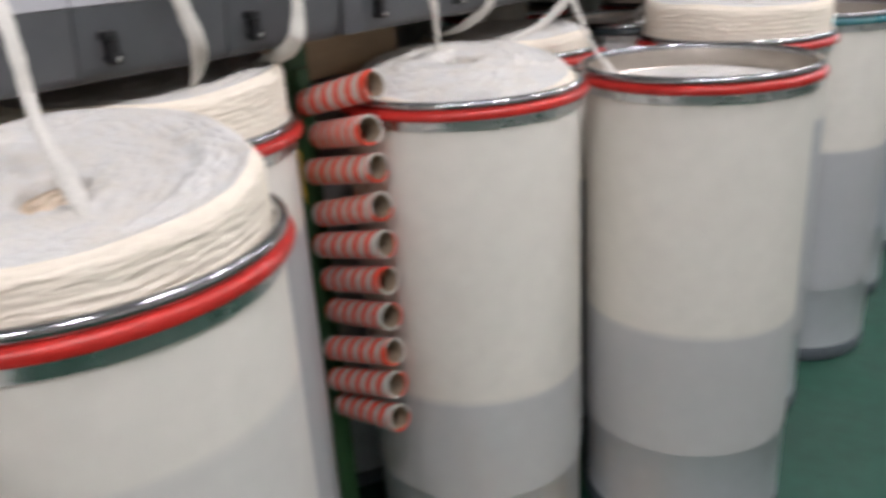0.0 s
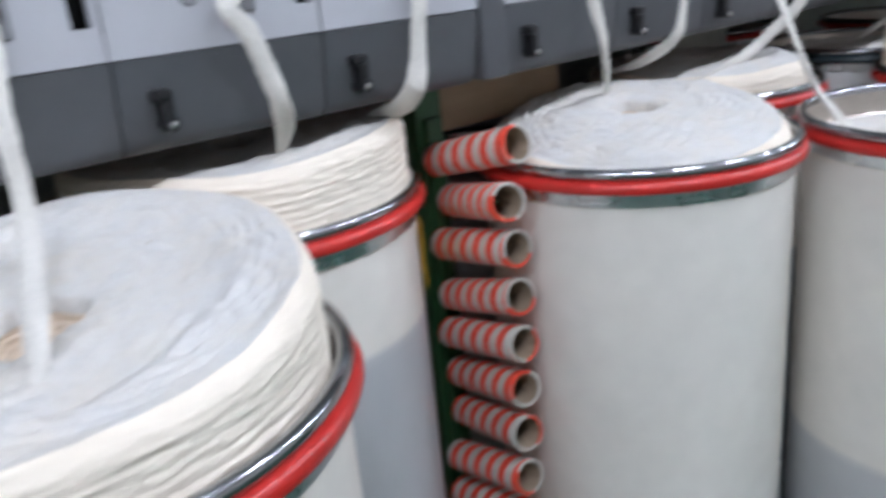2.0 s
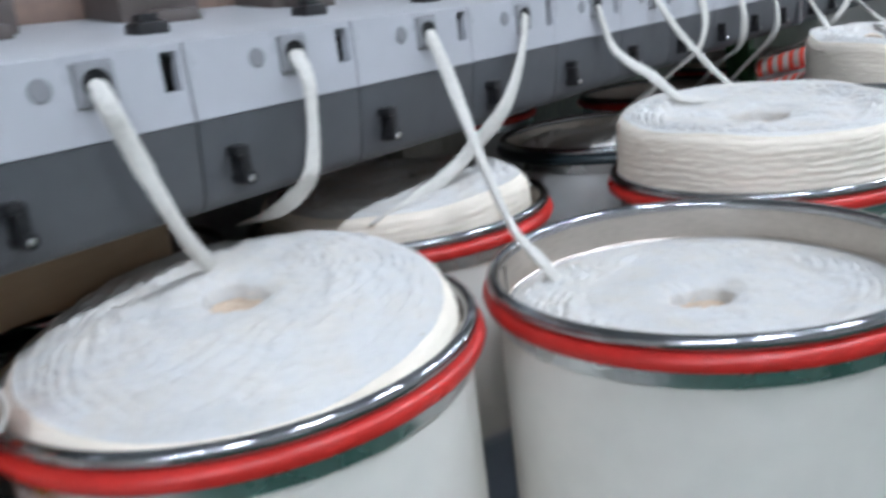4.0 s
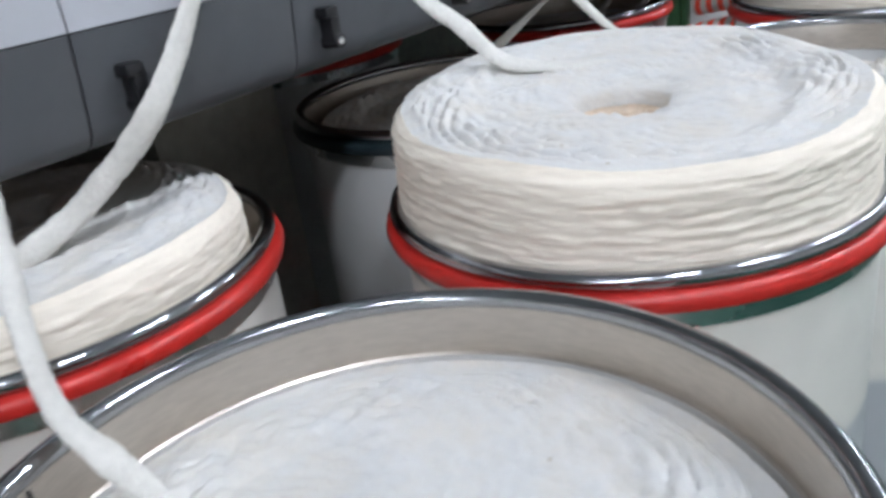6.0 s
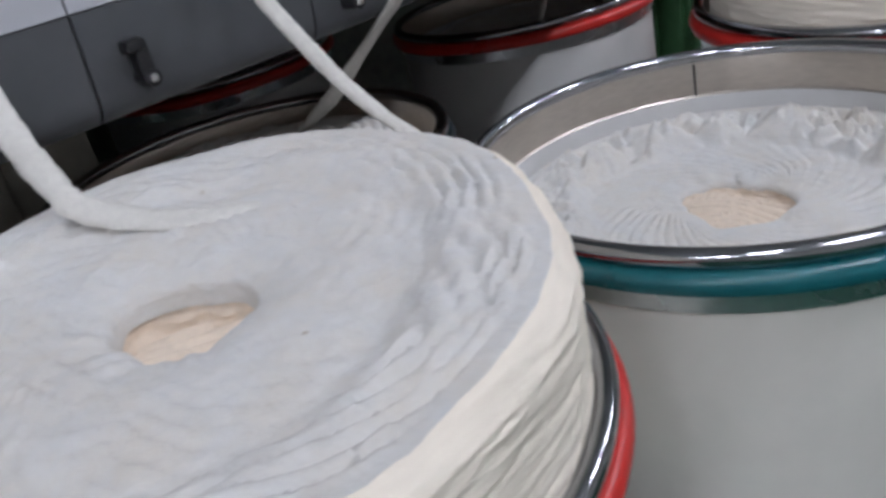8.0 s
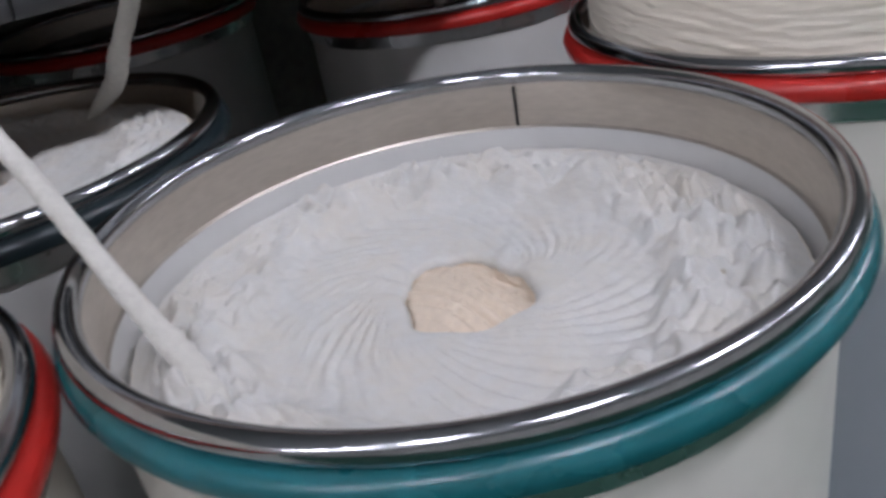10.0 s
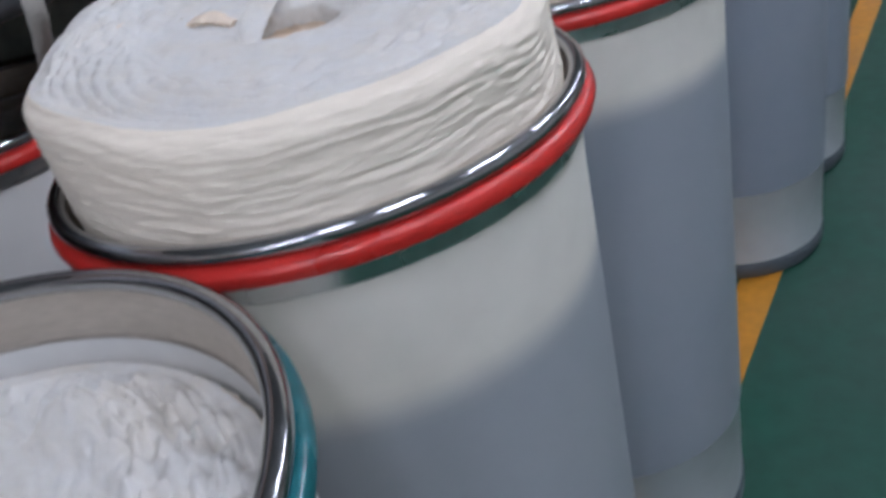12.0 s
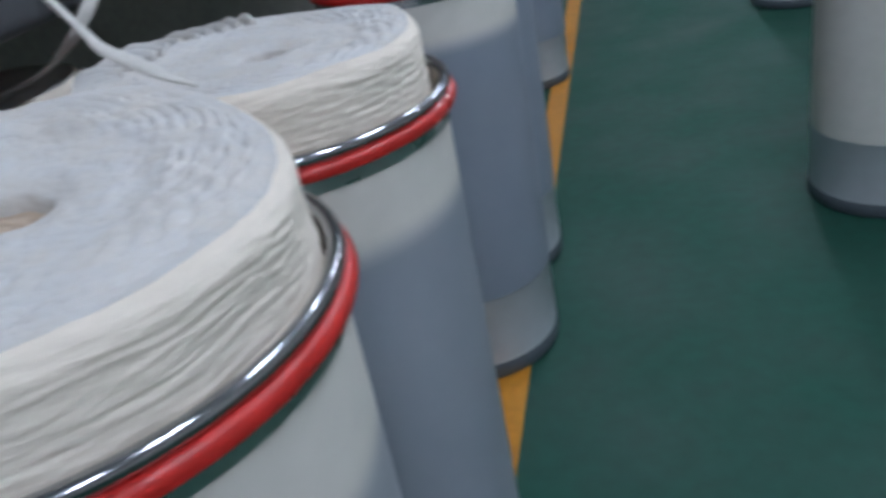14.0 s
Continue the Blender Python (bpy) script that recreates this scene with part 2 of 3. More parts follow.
slab("floor", "glossy green epoxy factory floor with scuffs", -6, 5.15, -7, 16, -0.1, 0.0, FLOOR)
# ceiling and walls are unseen, added to enclose the hall and bounce lamplight
slab("ceiling", "plain grey hall ceiling, unseen, added to bounce light", -6, 5.15, -7, 16, 4.0, 4.1, ROOF)
slab("wall_west", "plain grey plaster hall wall, unseen, added to close the hall", -6.15, -6, -7, 16, 0, 4, PLASTER)
# east wall stands close as an unseen reflector for the can sides
slab("wall_east", "plain pale plaster hall wall, unseen, set near to bounce light", 5, 5.15, -7, 16, 0, 4, PLASTER)
slab("wall_south", "plain grey plaster hall wall, unseen, added to close the hall", -6, 5, -7.15, -7, 0, 4, PLASTER)
slab("wall_north", "plain grey plaster hall wall, unseen, added to close the hall", -6, 5, 16, 16.15, 0, 4, PLASTER)

LINE_TURN = pose(0, 0, 0, 0, 0, -1.97)
tagged(part("floor_line", boxed(0.285, 0.3732, -6, 15, 0.0005, 0.004), YELLOW, smooth=False, m=LINE_TURN),
       "worn yellow painted line along the aisle floor", "floor marking", kind="structure")


def ceiling_lamp():
    e = thing("ceiling_lamp", "white twin fluorescent batten hanging under the ceiling", "ceiling lamp", "ceiling lamps")
    part("housing", boxed(-0.09, 0.09, -0.34, 0.34, 0.05, 0.11, bevel=0.01), WHITE, e, "white sheet metal housing")
    for s in (-0.05, 0.05):
        part("lamp_tube", sweep([(s, -0.3, 0.02), (s, 0, 0.02), (s, 0.3, 0.02)], 0.04, 0.04, seg=2), TUBE, e, "lit fluorescent tube")
    for s in (-0.25, 0.25):
        part("rod", sweep([(0, s, 0.10), (0, s, 0.4), (0, s, 0.76)], 0.012, 0.012, seg=1), BOLT, e, "thin steel hanging rod")
    return e


lamp0 = ceiling_lamp()
first = True
for lx in LAMP_X:
    for i in range(13):
        m = pose(lx, -6.2 + 1.5 * i, 3.24)
        if first:
            lamp0.matrix_basis = m
            first = False
        else:
            copy_thing(lamp0, m)


# ---- sliver cans ----
def coil_pack(rad, bottom, top, seed, hole=0.034, dome=0.0, slope=(0, 0), lump=0.0, layer=0.0105, snug=False, res=216, rough=1.0, dish=(0.006, 0.6), streaky=1.0, inner=0.34, sink=1.0):
    """The coiled cotton that fills a can: a wavy stack of strands, a top of loops laid round a middle hole, and the hole's inner loops."""
    na = res
    start = max(bottom, RIM - 0.06) if not snug else top - 0.03
    hgt = top - start
    fine_mesh = res > 150
    nz = max(6, int(hgt / layer * (7 if fine_mesh else 3)))
    rnd = random.Random(seed)
    off = Vector((rnd.random() * 50, rnd.random() * 50, rnd.random() * 50))
    lean = rnd.random() * tau
    s2, s3, s5 = rnd.random() * tau, rnd.random() * tau, rnd.random() * tau
    trig = [(cos(tau * i / na), sin(tau * i / na)) for i in range(na)]

    def tilt(x, y):
        return slope[0] * x + slope[1] * y

    def smooth(v):
        v = min(1.0, max(0.0, v))
        return v * v * (3 - 2 * v)

    side, cap, core = bmesh.new(), bmesh.new(), bmesh.new()
    rows = [[side.verts.new((rad * 0.96 * c, rad * 0.96 * s, bottom)) for c, s in trig]]
    edge_row = []
    for k in range(nz + 1):
        z = start + hgt * k / nz
        row = []
        for i, (ca, sa) in enumerate(trig):
            a = tau * i / na
            big = noise.noise(Vector((ca * 1.5, sa * 1.5, z * 7)) + off)
            warp = noise.noise(Vector((ca * 2.2, sa * 2.2, z * 10)) + off * 2)
            u = z / layer + 0.9 * warp + 0.8 * sin(a + lean)
            ridge = noise.noise(Vector((ca * 4.4, sa * 4.4, u * 0.85)) + off)
            groove = 0.55 * abs(sin(pi * u)) ** 0.7 + 0.55 * (1 - 2 * abs(ridge))
            fine = noise.noise(Vector((ca * 18, sa * 18, u * 2.2)) + off)
            r = rad + (0 if snug else rad * 0.013 * big) + rough * (0.0016 * (groove - 0.7) + 0.0013 * fine + 0.0035 * warp * (0 if snug else 1))
            e = max(0.0, 1 - (top - z) / (0.020 if not snug else 0.008))
            r -= (0.011 if not snug else 0.003) * e * e
            p = (r * ca, r * sa, z + tilt(r * ca, r * sa) * (k / nz) + 0.010 * big * (k / nz) * (0 if snug else 1))
            row.append(side.verts.new(p))
            if k == nz:
                edge_row.append(p)
        rows.append(row)
    for p, q in zip(rows, rows[1:]):
        for i in range(na):
            side.faces.new((p[i], p[(i + 1) % na], q[(i + 1) % na], q[i]))

    # top: rings inward with tangent arcs of strands, then down over the soft lip of the hole
    e = (rad - hole * 0.8) / 2
    nr, lip = (72 if res < 300 else 96, 8) if fine_mesh else (24, 4)
    loops = 42
    rows = [[cap.verts.new(p) for p in edge_row]]
    last = []
    for k in range(1, nr + lip + 1):
        f = min(1.0, k / nr) ** 1.3
        d = max(0, k - nr) / lip
        row = []
        last = []
        for i, (ca, sa) in enumerate(trig):
            a = tau * i / na
            ex, ey, ez = edge_row[i]
            er = math.hypot(ex, ey)
            hr = hole * (1 + 0.13 * sin(2 * a + s2) + 0.07 * sin(3 * a + s3) + 0.03 * sin(7 * a + s5))
            r0 = er * (1 - f) + hr * f
            q = max(-1, min(1, (r0 * r0 + e * e - (rad - e) ** 2) / (2 * r0 * e)))
            ac = math.acos(q)
            x, y = r0 * ca, r0 * sa
            n1 = noise.noise(Vector((x * 8, y * 8, 3)) + off)
            n2 = noise.noise(Vector((x * 38, y * 38, 7)) + off)
            n3 = noise.noise(Vector((x * 20, y * 20, 17)) + off)
            rr = r0 / rad
            outer = smooth((rr + 0.06 * n1 - dish[1]) / 0.12)
            wob = 0.50 * n3 + 0.22 * n2 + 0.2 * n1
            lay = abs(sin(pi * ((a + 2.1 * ac) / tau * 27 + wob))) ** 0.7 * outer + abs(sin(pi * ((a + ac) / tau * loops + wob))) ** 0.7 * (1 - outer)
            lay2 = abs(sin(pi * ((a - ac) / tau * loops * 0.7 + wob))) ** 0.7
            amp = smooth(f * 7) * (inner + (1 - inner) * outer) * rough * smooth((r0 - hr) / (0.07 if inner < 0.5 else 0.02))
            z = top + amp * (0.0054 * (lay - 0.6) * min(1, max(0.35, 0.75 + 1.6 * n3)) + (0.0008 + 0.0026 * outer * smooth(0.5 + 3 * n1)) * (lay2 - 0.6)) + 0.005 * n1 + 0.0016 * n2
            streak = noise.noise(Vector((ca * 2.4, sa * 2.4, r0 * 75 + 0.8 * a)) + off)
            streak2 = noise.noise(Vector((ca * 7, sa * 7, r0 * 120)) + off)
            z += (0.0017 * streak - 0.0008 * max(0, 0.25 - abs(streak)) * 4 + 0.0009 * streak2) * (0.6 + 0.4 * outer) * streaky * smooth(f * 7) * smooth((r0 - hr) / 0.02)
            z -= dish[0] * (1 - outer)
            if lump:
                n4 = noise.noise(Vector((x * 62, y * 62, 11)) + off)
                n5 = noise.noise(Vector((x * 34, y * 34, 31)) + off)
                n6 = noise.noise(Vector((x * 115, y * 115, 51)) + off)
                z += lump * (0.25 + 0.75 * n5 + 0.65 * n4 + 0.42 * n6 + 0.3 * n3) * outer * smooth(f * 5) * smooth(0.75 + 2 * noise.noise(Vector((x * 7, y * 7, 41)) + off))
            z += dome * (1 - rr ** 2) + tilt(x, y)
            s = max(0.0, 1 - (r0 - hr) / (hole * 0.9))
            z -= 0.008 * s * s * sink
            z += s * 0.0014 * (sin(a * 13 + 7 * n1 + s2) + 0.6 * sin(a * 21 + s3)) * smooth(0.5 + sin(a + s5)) * smooth((1 - f) * 14 + 0.5)
            w = smooth(f * 9)
            z = z * w + ez * (1 - w)
            if d:
                r0 = hr * (1 - 0.10 * sin(d * pi / 2))
                z -= (0.012 * d * d + 0.003 * d) * sink
            v = (r0 * ca, r0 * sa, z)
            row.append(cap.verts.new(v))
            last.append((hr, v[2]))
        rows.append(row)
    for p, q in zip(rows, rows[1:]):
        for i in range(na):
            cap.faces.new((p[i], p[(i + 1) % na], q[(i + 1) % na], q[i]))

    # middle: creamy loops seen inside the hole, a short ridged wall and a floor of ropes
    mid = sum(v for h, v in last) / na
    deep = mid - 0.012 * sink
    rows = []
    nc = 22 if fine_mesh else 10
    dx, dy = cos(s5), sin(s5)
    for k in range(nc):
        row = []
        f = k / (nc - 1)
        for i in range(0, na, 3):
            ca, sa = trig[i]
            hr, zl = last[i]
            if f < 0.45:
                g = f / 0.45
                r = hr * (1.03 - 0.12 * g)
                z = zl + 0.012 * sink - (zl + 0.012 * sink - deep) * g
                n6 = noise.noise(Vector((ca * 1.5, sa * 1.5, z * 40)) + off)
                r += 0.0035 * (abs(sin(pi * (z / 0.0085 + 1.2 * n6))) ** 0.7 - 1.0)
            else:
                g = (f - 0.45) / 0.55
                r = hr * 0.91 * (1 - g * 0.999)
                z = deep
            x, y = r * ca, r * sa
            if f >= 0.45:
                u, v = x * dx + y * dy, y * dx - x * dy
                n6 = noise.noise(Vector((x * 18, y * 18, 5)) + off)
                z += 0.0065 * abs(sin(pi * (u / 0.0125 + 0.9 * n6 + 9 * v * v))) ** 0.7 - 0.004 + 0.010 * n6
            row.append(core.verts.new((x, y, z)))
        rows.append(row)
    m = len(rows[0])
    for p, q in zip(rows, rows[1:]):
        for i in range(m):
            core.faces.new((p[i], p[(i + 1) % m], q[(i + 1) % m], q[i]))
    return side, cap, core


BUMPERS = {"red": (RED, "red rubber bumper ring"), "teal": (TEAL, "teal rubber bumper ring"), "black": (BLACK, "black rubber bumper ring")}


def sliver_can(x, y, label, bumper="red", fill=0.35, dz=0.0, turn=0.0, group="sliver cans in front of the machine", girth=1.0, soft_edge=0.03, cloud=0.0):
    """fill: depth below the bumper to which packed cotton shows through the shell, near zero on back-row cans to paint
    shade on them; cloud: how milky the shell is below it.
    """
    e = thing("sliver_can", label, "sliver can", group, pose(x, y, 0, 0, 0, turn) @ Matrix.Diagonal((girth, girth, 1, 1)))
    top = RIM + dz
    step = 0.240
    part("bead", ring(0.2228, top + 0.0055, 0.0072, 0.0076, 96, 14), CHROME, e, "polished steel rolled top bead")
    bm = lathe([(0.2215, top - 0.0195), (0.2290, top - 0.0193), (0.2338, top - 0.0168), (0.2357, top - 0.0108), (0.2338, top - 0.0052), (0.2295, top - 0.0018), (0.2215, top - 0.001)], 96)
    part("bumper", bm, BUMPERS[bumper][0], e, BUMPERS[bumper][1])
    bm = lathe([(0.2197, top - 0.0375), (0.2228, top - 0.0365), (0.2235, top - 0.033), (0.2224, top - 0.029), (0.2236, top - 0.025), (0.2230, top - 0.020), (0.2180, top - 0.020)], 96)
    part("collar", bm, COLLAR, e, "rolled steel collar")
    part("inner_collar", lathe([(0.2180, top + 0.002), (0.2172, top), (0.2168, top - 0.036), (0.2150, top - 0.038)], 96), LINER, e, "steel lining of the rim")
    a = boxed(0.2155, 0.2172, -0.0012, 0.0012, top - 0.036, top - 0.001)
    part("seam", a, DARK, e, "dark vertical seam of the steel lining", smooth=False)
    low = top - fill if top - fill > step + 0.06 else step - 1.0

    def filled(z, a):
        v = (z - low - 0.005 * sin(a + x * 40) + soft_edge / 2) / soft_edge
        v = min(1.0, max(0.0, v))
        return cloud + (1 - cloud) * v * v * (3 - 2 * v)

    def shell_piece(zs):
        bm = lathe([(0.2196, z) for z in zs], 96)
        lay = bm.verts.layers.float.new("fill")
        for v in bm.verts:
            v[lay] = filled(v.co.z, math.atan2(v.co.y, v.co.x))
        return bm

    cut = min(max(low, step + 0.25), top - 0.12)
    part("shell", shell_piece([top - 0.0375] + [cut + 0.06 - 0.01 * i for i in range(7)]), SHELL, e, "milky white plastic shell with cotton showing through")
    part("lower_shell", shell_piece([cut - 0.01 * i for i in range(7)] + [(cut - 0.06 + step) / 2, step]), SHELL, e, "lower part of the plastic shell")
    part("base", lathe([(0.2180, step), (0.2165, step - 0.002), (0.2165, 0.05), (0.2160, 0.045)], 96), SHELL_BASE, e, "pale grey plastic base sleeve")
    part("foot_ring", lathe([(0.2165, 0.048), (0.2195, 0.044), (0.2195, 0.012), (0.2150, 0.004), (0.0, 0.004)], 96), FOOT, e, "dark steel foot ring")
    part("lining", lathe([(0.2155, top - 0.038), (0.2150, top - 0.30), (0.0, top - 0.31)], 72), INNER, e, "white plastic inside wall")
    return e


def cotton_in_can(x, y, top, seed, label, rad=0.206, hole=0.034, dz=0.0, bottom=None, girth=1.0, **k):
    """A coil of sliver of its own, resting in a can; top is its height above the bumper."""
    t = RIM + dz + top
    e = thing("sliver_coil", label, "cotton sliver", "coils of sliver", pose(x, y, 0))
    bot = RIM + dz - 0.295 if bottom is None else bottom
    bm, cap, core = coil_pack(rad * girth, bot, t, seed, hole=hole, **k)
    # side and top are one cotton; their tones carry the light on each
    part("coil", bm, COTTON_SIDE_LIT, e, "stacked layers of cotton sliver, coloured paler and creamier as lit sides")
    part("top_layer", cap, COTTON_DIM, e, "loops of white cotton sliver, darkened to balance the light on top")
    part("coil_core", core, COTTON_CORE, e, "creamy inner loops in the middle hole")
    return e


SEAM_E, SEAM_C = 128, 200
CANS = {
    "Z": (0.242, -1.361, 0.025, "red", 0.190, 0.045, {'slope': (-0.03, 0.03)}, "tall white sliver can with red bumper, filled above its rim", "heaped coil of white cotton sliver standing above the rim"),
    "A": (0.144, -0.877, 0.003, "red", 0.167, 0.082, {'hole': 0.042, 'dome': -0.004, 'rad': 0.214, 'streaky': 1.7, 'dish': (0.01, 0.64), 'slope': (-0.101, 0.073)}, "tall white sliver can with red bumper, filled above its rim", "thick heaped coil of creamy cotton sliver with sunken middle"),
    "B": (0.037, -0.017, 0.017, "red", 0.560, 0.030, {'dome': 0.03, 'rad': 0.213, 'streaky': 2.2, 'dish': (0.004, 0.38), 'slope': (-0.08, 0.085)}, "tall white sliver can with red bumper, filled above its rim", "low domed coil of cotton sliver"),
    "C": (0.356, 0.352, 0.012, "red", 0.499, -0.038, {'dome': 0.012, 'lump': 0.004, 'rad': 0.2145, 'snug': True}, "white sliver can with red bumper and steel rim, partly emptied", "sunken coil of white cotton sliver below the rim"),
    "D": (0.267, 0.834, 0.009, "red", 0.190, 0.095, {'hole': 0.042, 'rough': 1.3, 'inner': 0.45, 'rad': 0.218, 'streaky': 1.8, 'dish': (0.008, 0.62), 'slope': (-0.048, 0.046)}, "tall white sliver can with red bumper, filled above its rim", "heaped coil of white cotton sliver with creamy middle"),
    "E": (0.342, 1.306, 0.017, "teal", 0.357, -0.055, {'rad': 0.2145, 'lump': 0.023, 'streaky': 0.6, 'res': 400, 'hole': 0.05, 'snug': True, 'inner': 0.5, 'sink': 0.4, 'dome': 0.004, 'dish': (0.012, 0.58)}, "white sliver can with teal bumper and steel rim, partly emptied", "sunken lumpy coil of cotton sliver with a flat middle"),
    "F": (0.305, 1.775, 0.023, "red", 0.150, 0.100, {'hole': 0.038, 'lump': 0.003, 'streaky': 1.2, 'dish': (0.006, 0.5), 'rad': 0.213, 'slope': (-0.086, 0.049)}, "tall white sliver can with red bumper, filled above its rim", "heaped coil of white cotton sliver with scattered loops on top"),
    "G": (0.304, 2.302, -0.007, "red", 0.130, 0.085, {}, "tall white sliver can with red bumper, filled above its rim", "heaped coil of white cotton sliver"),
    "H": (0.326, 3.191, 0.000, "red", 0.130, 0.060, {'res': 96}, "tall white sliver can with red bumper, filled above its rim", "coil of white cotton sliver"),
    "I": (0.327, 3.654, 0.000, "red", 0.130, 0.060, {'res': 96}, "tall white sliver can with red bumper, filled above its rim", "coil of white cotton sliver"),
    "J": (0.336, 5.451, 0.000, "red", 0.300, 0.060, {'res': 96}, "tall white sliver can with red bumper, filled above its rim", "coil of white cotton sliver"),
    "O": (-0.499, -1.021, -0.009, "red", 0.300, 0.040, {'rad': 0.2, 'res': 96}, "tall white sliver can with red bumper, filled above its rim", "shaded coil of cotton sliver under the machine"),
    "P": (-0.198, -0.533, 0.016, "red", 0.171, 0.092, {'rad': 0.218, 'slope': (-0.02, 0.03), 'streaky': 1.5}, "tall white sliver can with red bumper, filled above its rim", "heaped coil of cotton sliver half under the machine"),
    # R, S, T, U, V: low fill puts the machine's shade into shell colour
    "R": (-0.470, 0.060, 0.000, "black", 0.020, -0.030, {'res': 96}, "white sliver can with black bumper and steel rim, partly emptied", "shaded coil of cotton sliver under the machine"),
    "Q": (-0.162, 0.449, 0.012, "red", 0.300, 0.045, {'dome': 0.02, 'streaky': 2.0}, "tall white sliver can with red bumper, filled above its rim", "slumped coil of cotton sliver half under the machine"),
    "S": (-0.130, 1.100, 0.012, "black", 0.020, -0.014, {'lump': 0.006, 'dome': 0.008, 'streaky': 1.5}, "white sliver can with black bumper and steel rim, partly emptied", "shaded coil of cotton sliver under the machine"),
    "T": (-0.800, 1.440, 0.000, "red", 0.020, -0.030, {'res': 96}, "tall white sliver can with red bumper, filled above its rim", "shaded coil of cotton sliver under the machine"),
    "U": (-0.325, 1.812, 0.000, "red", 0.020, -0.040, {}, "tall white sliver can with red bumper, filled above its rim", "shaded coil of cotton sliver under the machine"),
    "V": (-0.300, 2.450, 0.000, "red", 0.020, 0.030, {'res': 96}, "tall white sliver can with red bumper, filled above its rim", "shaded coil of cotton sliver under the machine"),
    "X": (1.566, 3.864, 0.000, "red", 0.780, 0.050, {'res': 96}, "tall white sliver can with red bumper, filled above its rim", "coil of white cotton sliver"),
    "Y": (1.818, 6.332, 0.000, "red", 0.780, 0.050, {'res': 96}, "tall white sliver can with red bumper, filled above its rim", "coil of white cotton sliver"),
}
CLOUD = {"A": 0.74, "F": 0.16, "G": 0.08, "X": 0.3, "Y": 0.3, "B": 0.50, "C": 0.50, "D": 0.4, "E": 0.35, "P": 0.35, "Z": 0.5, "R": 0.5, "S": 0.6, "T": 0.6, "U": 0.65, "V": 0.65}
for key, (cx, cy, dz, bump, fill, ctop, opt, lab, clab) in CANS.items():
    row = "back row of sliver cans" if key in "OPRQSTUV" else ("sliver cans across the aisle" if key in "XY" else "front row of sliver cans")
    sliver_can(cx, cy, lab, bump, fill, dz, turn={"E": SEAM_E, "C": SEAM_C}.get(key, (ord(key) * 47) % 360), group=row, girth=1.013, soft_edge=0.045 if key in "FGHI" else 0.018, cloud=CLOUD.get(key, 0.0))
    cotton_in_can(cx, cy, ctop, ord(key), clab, dz=dz, **opt)


# ---- spinning machine ----
PITCH = 0.231


def unit_y(k):
    return -0.869 + PITCH * k + 0.048 * ((k + 7) // 10 - 1)


FACE = -0.008
machine = thing("spinning_machine", "long white and grey open-end spinning machine standing over its sliver cans", "spinning machine")


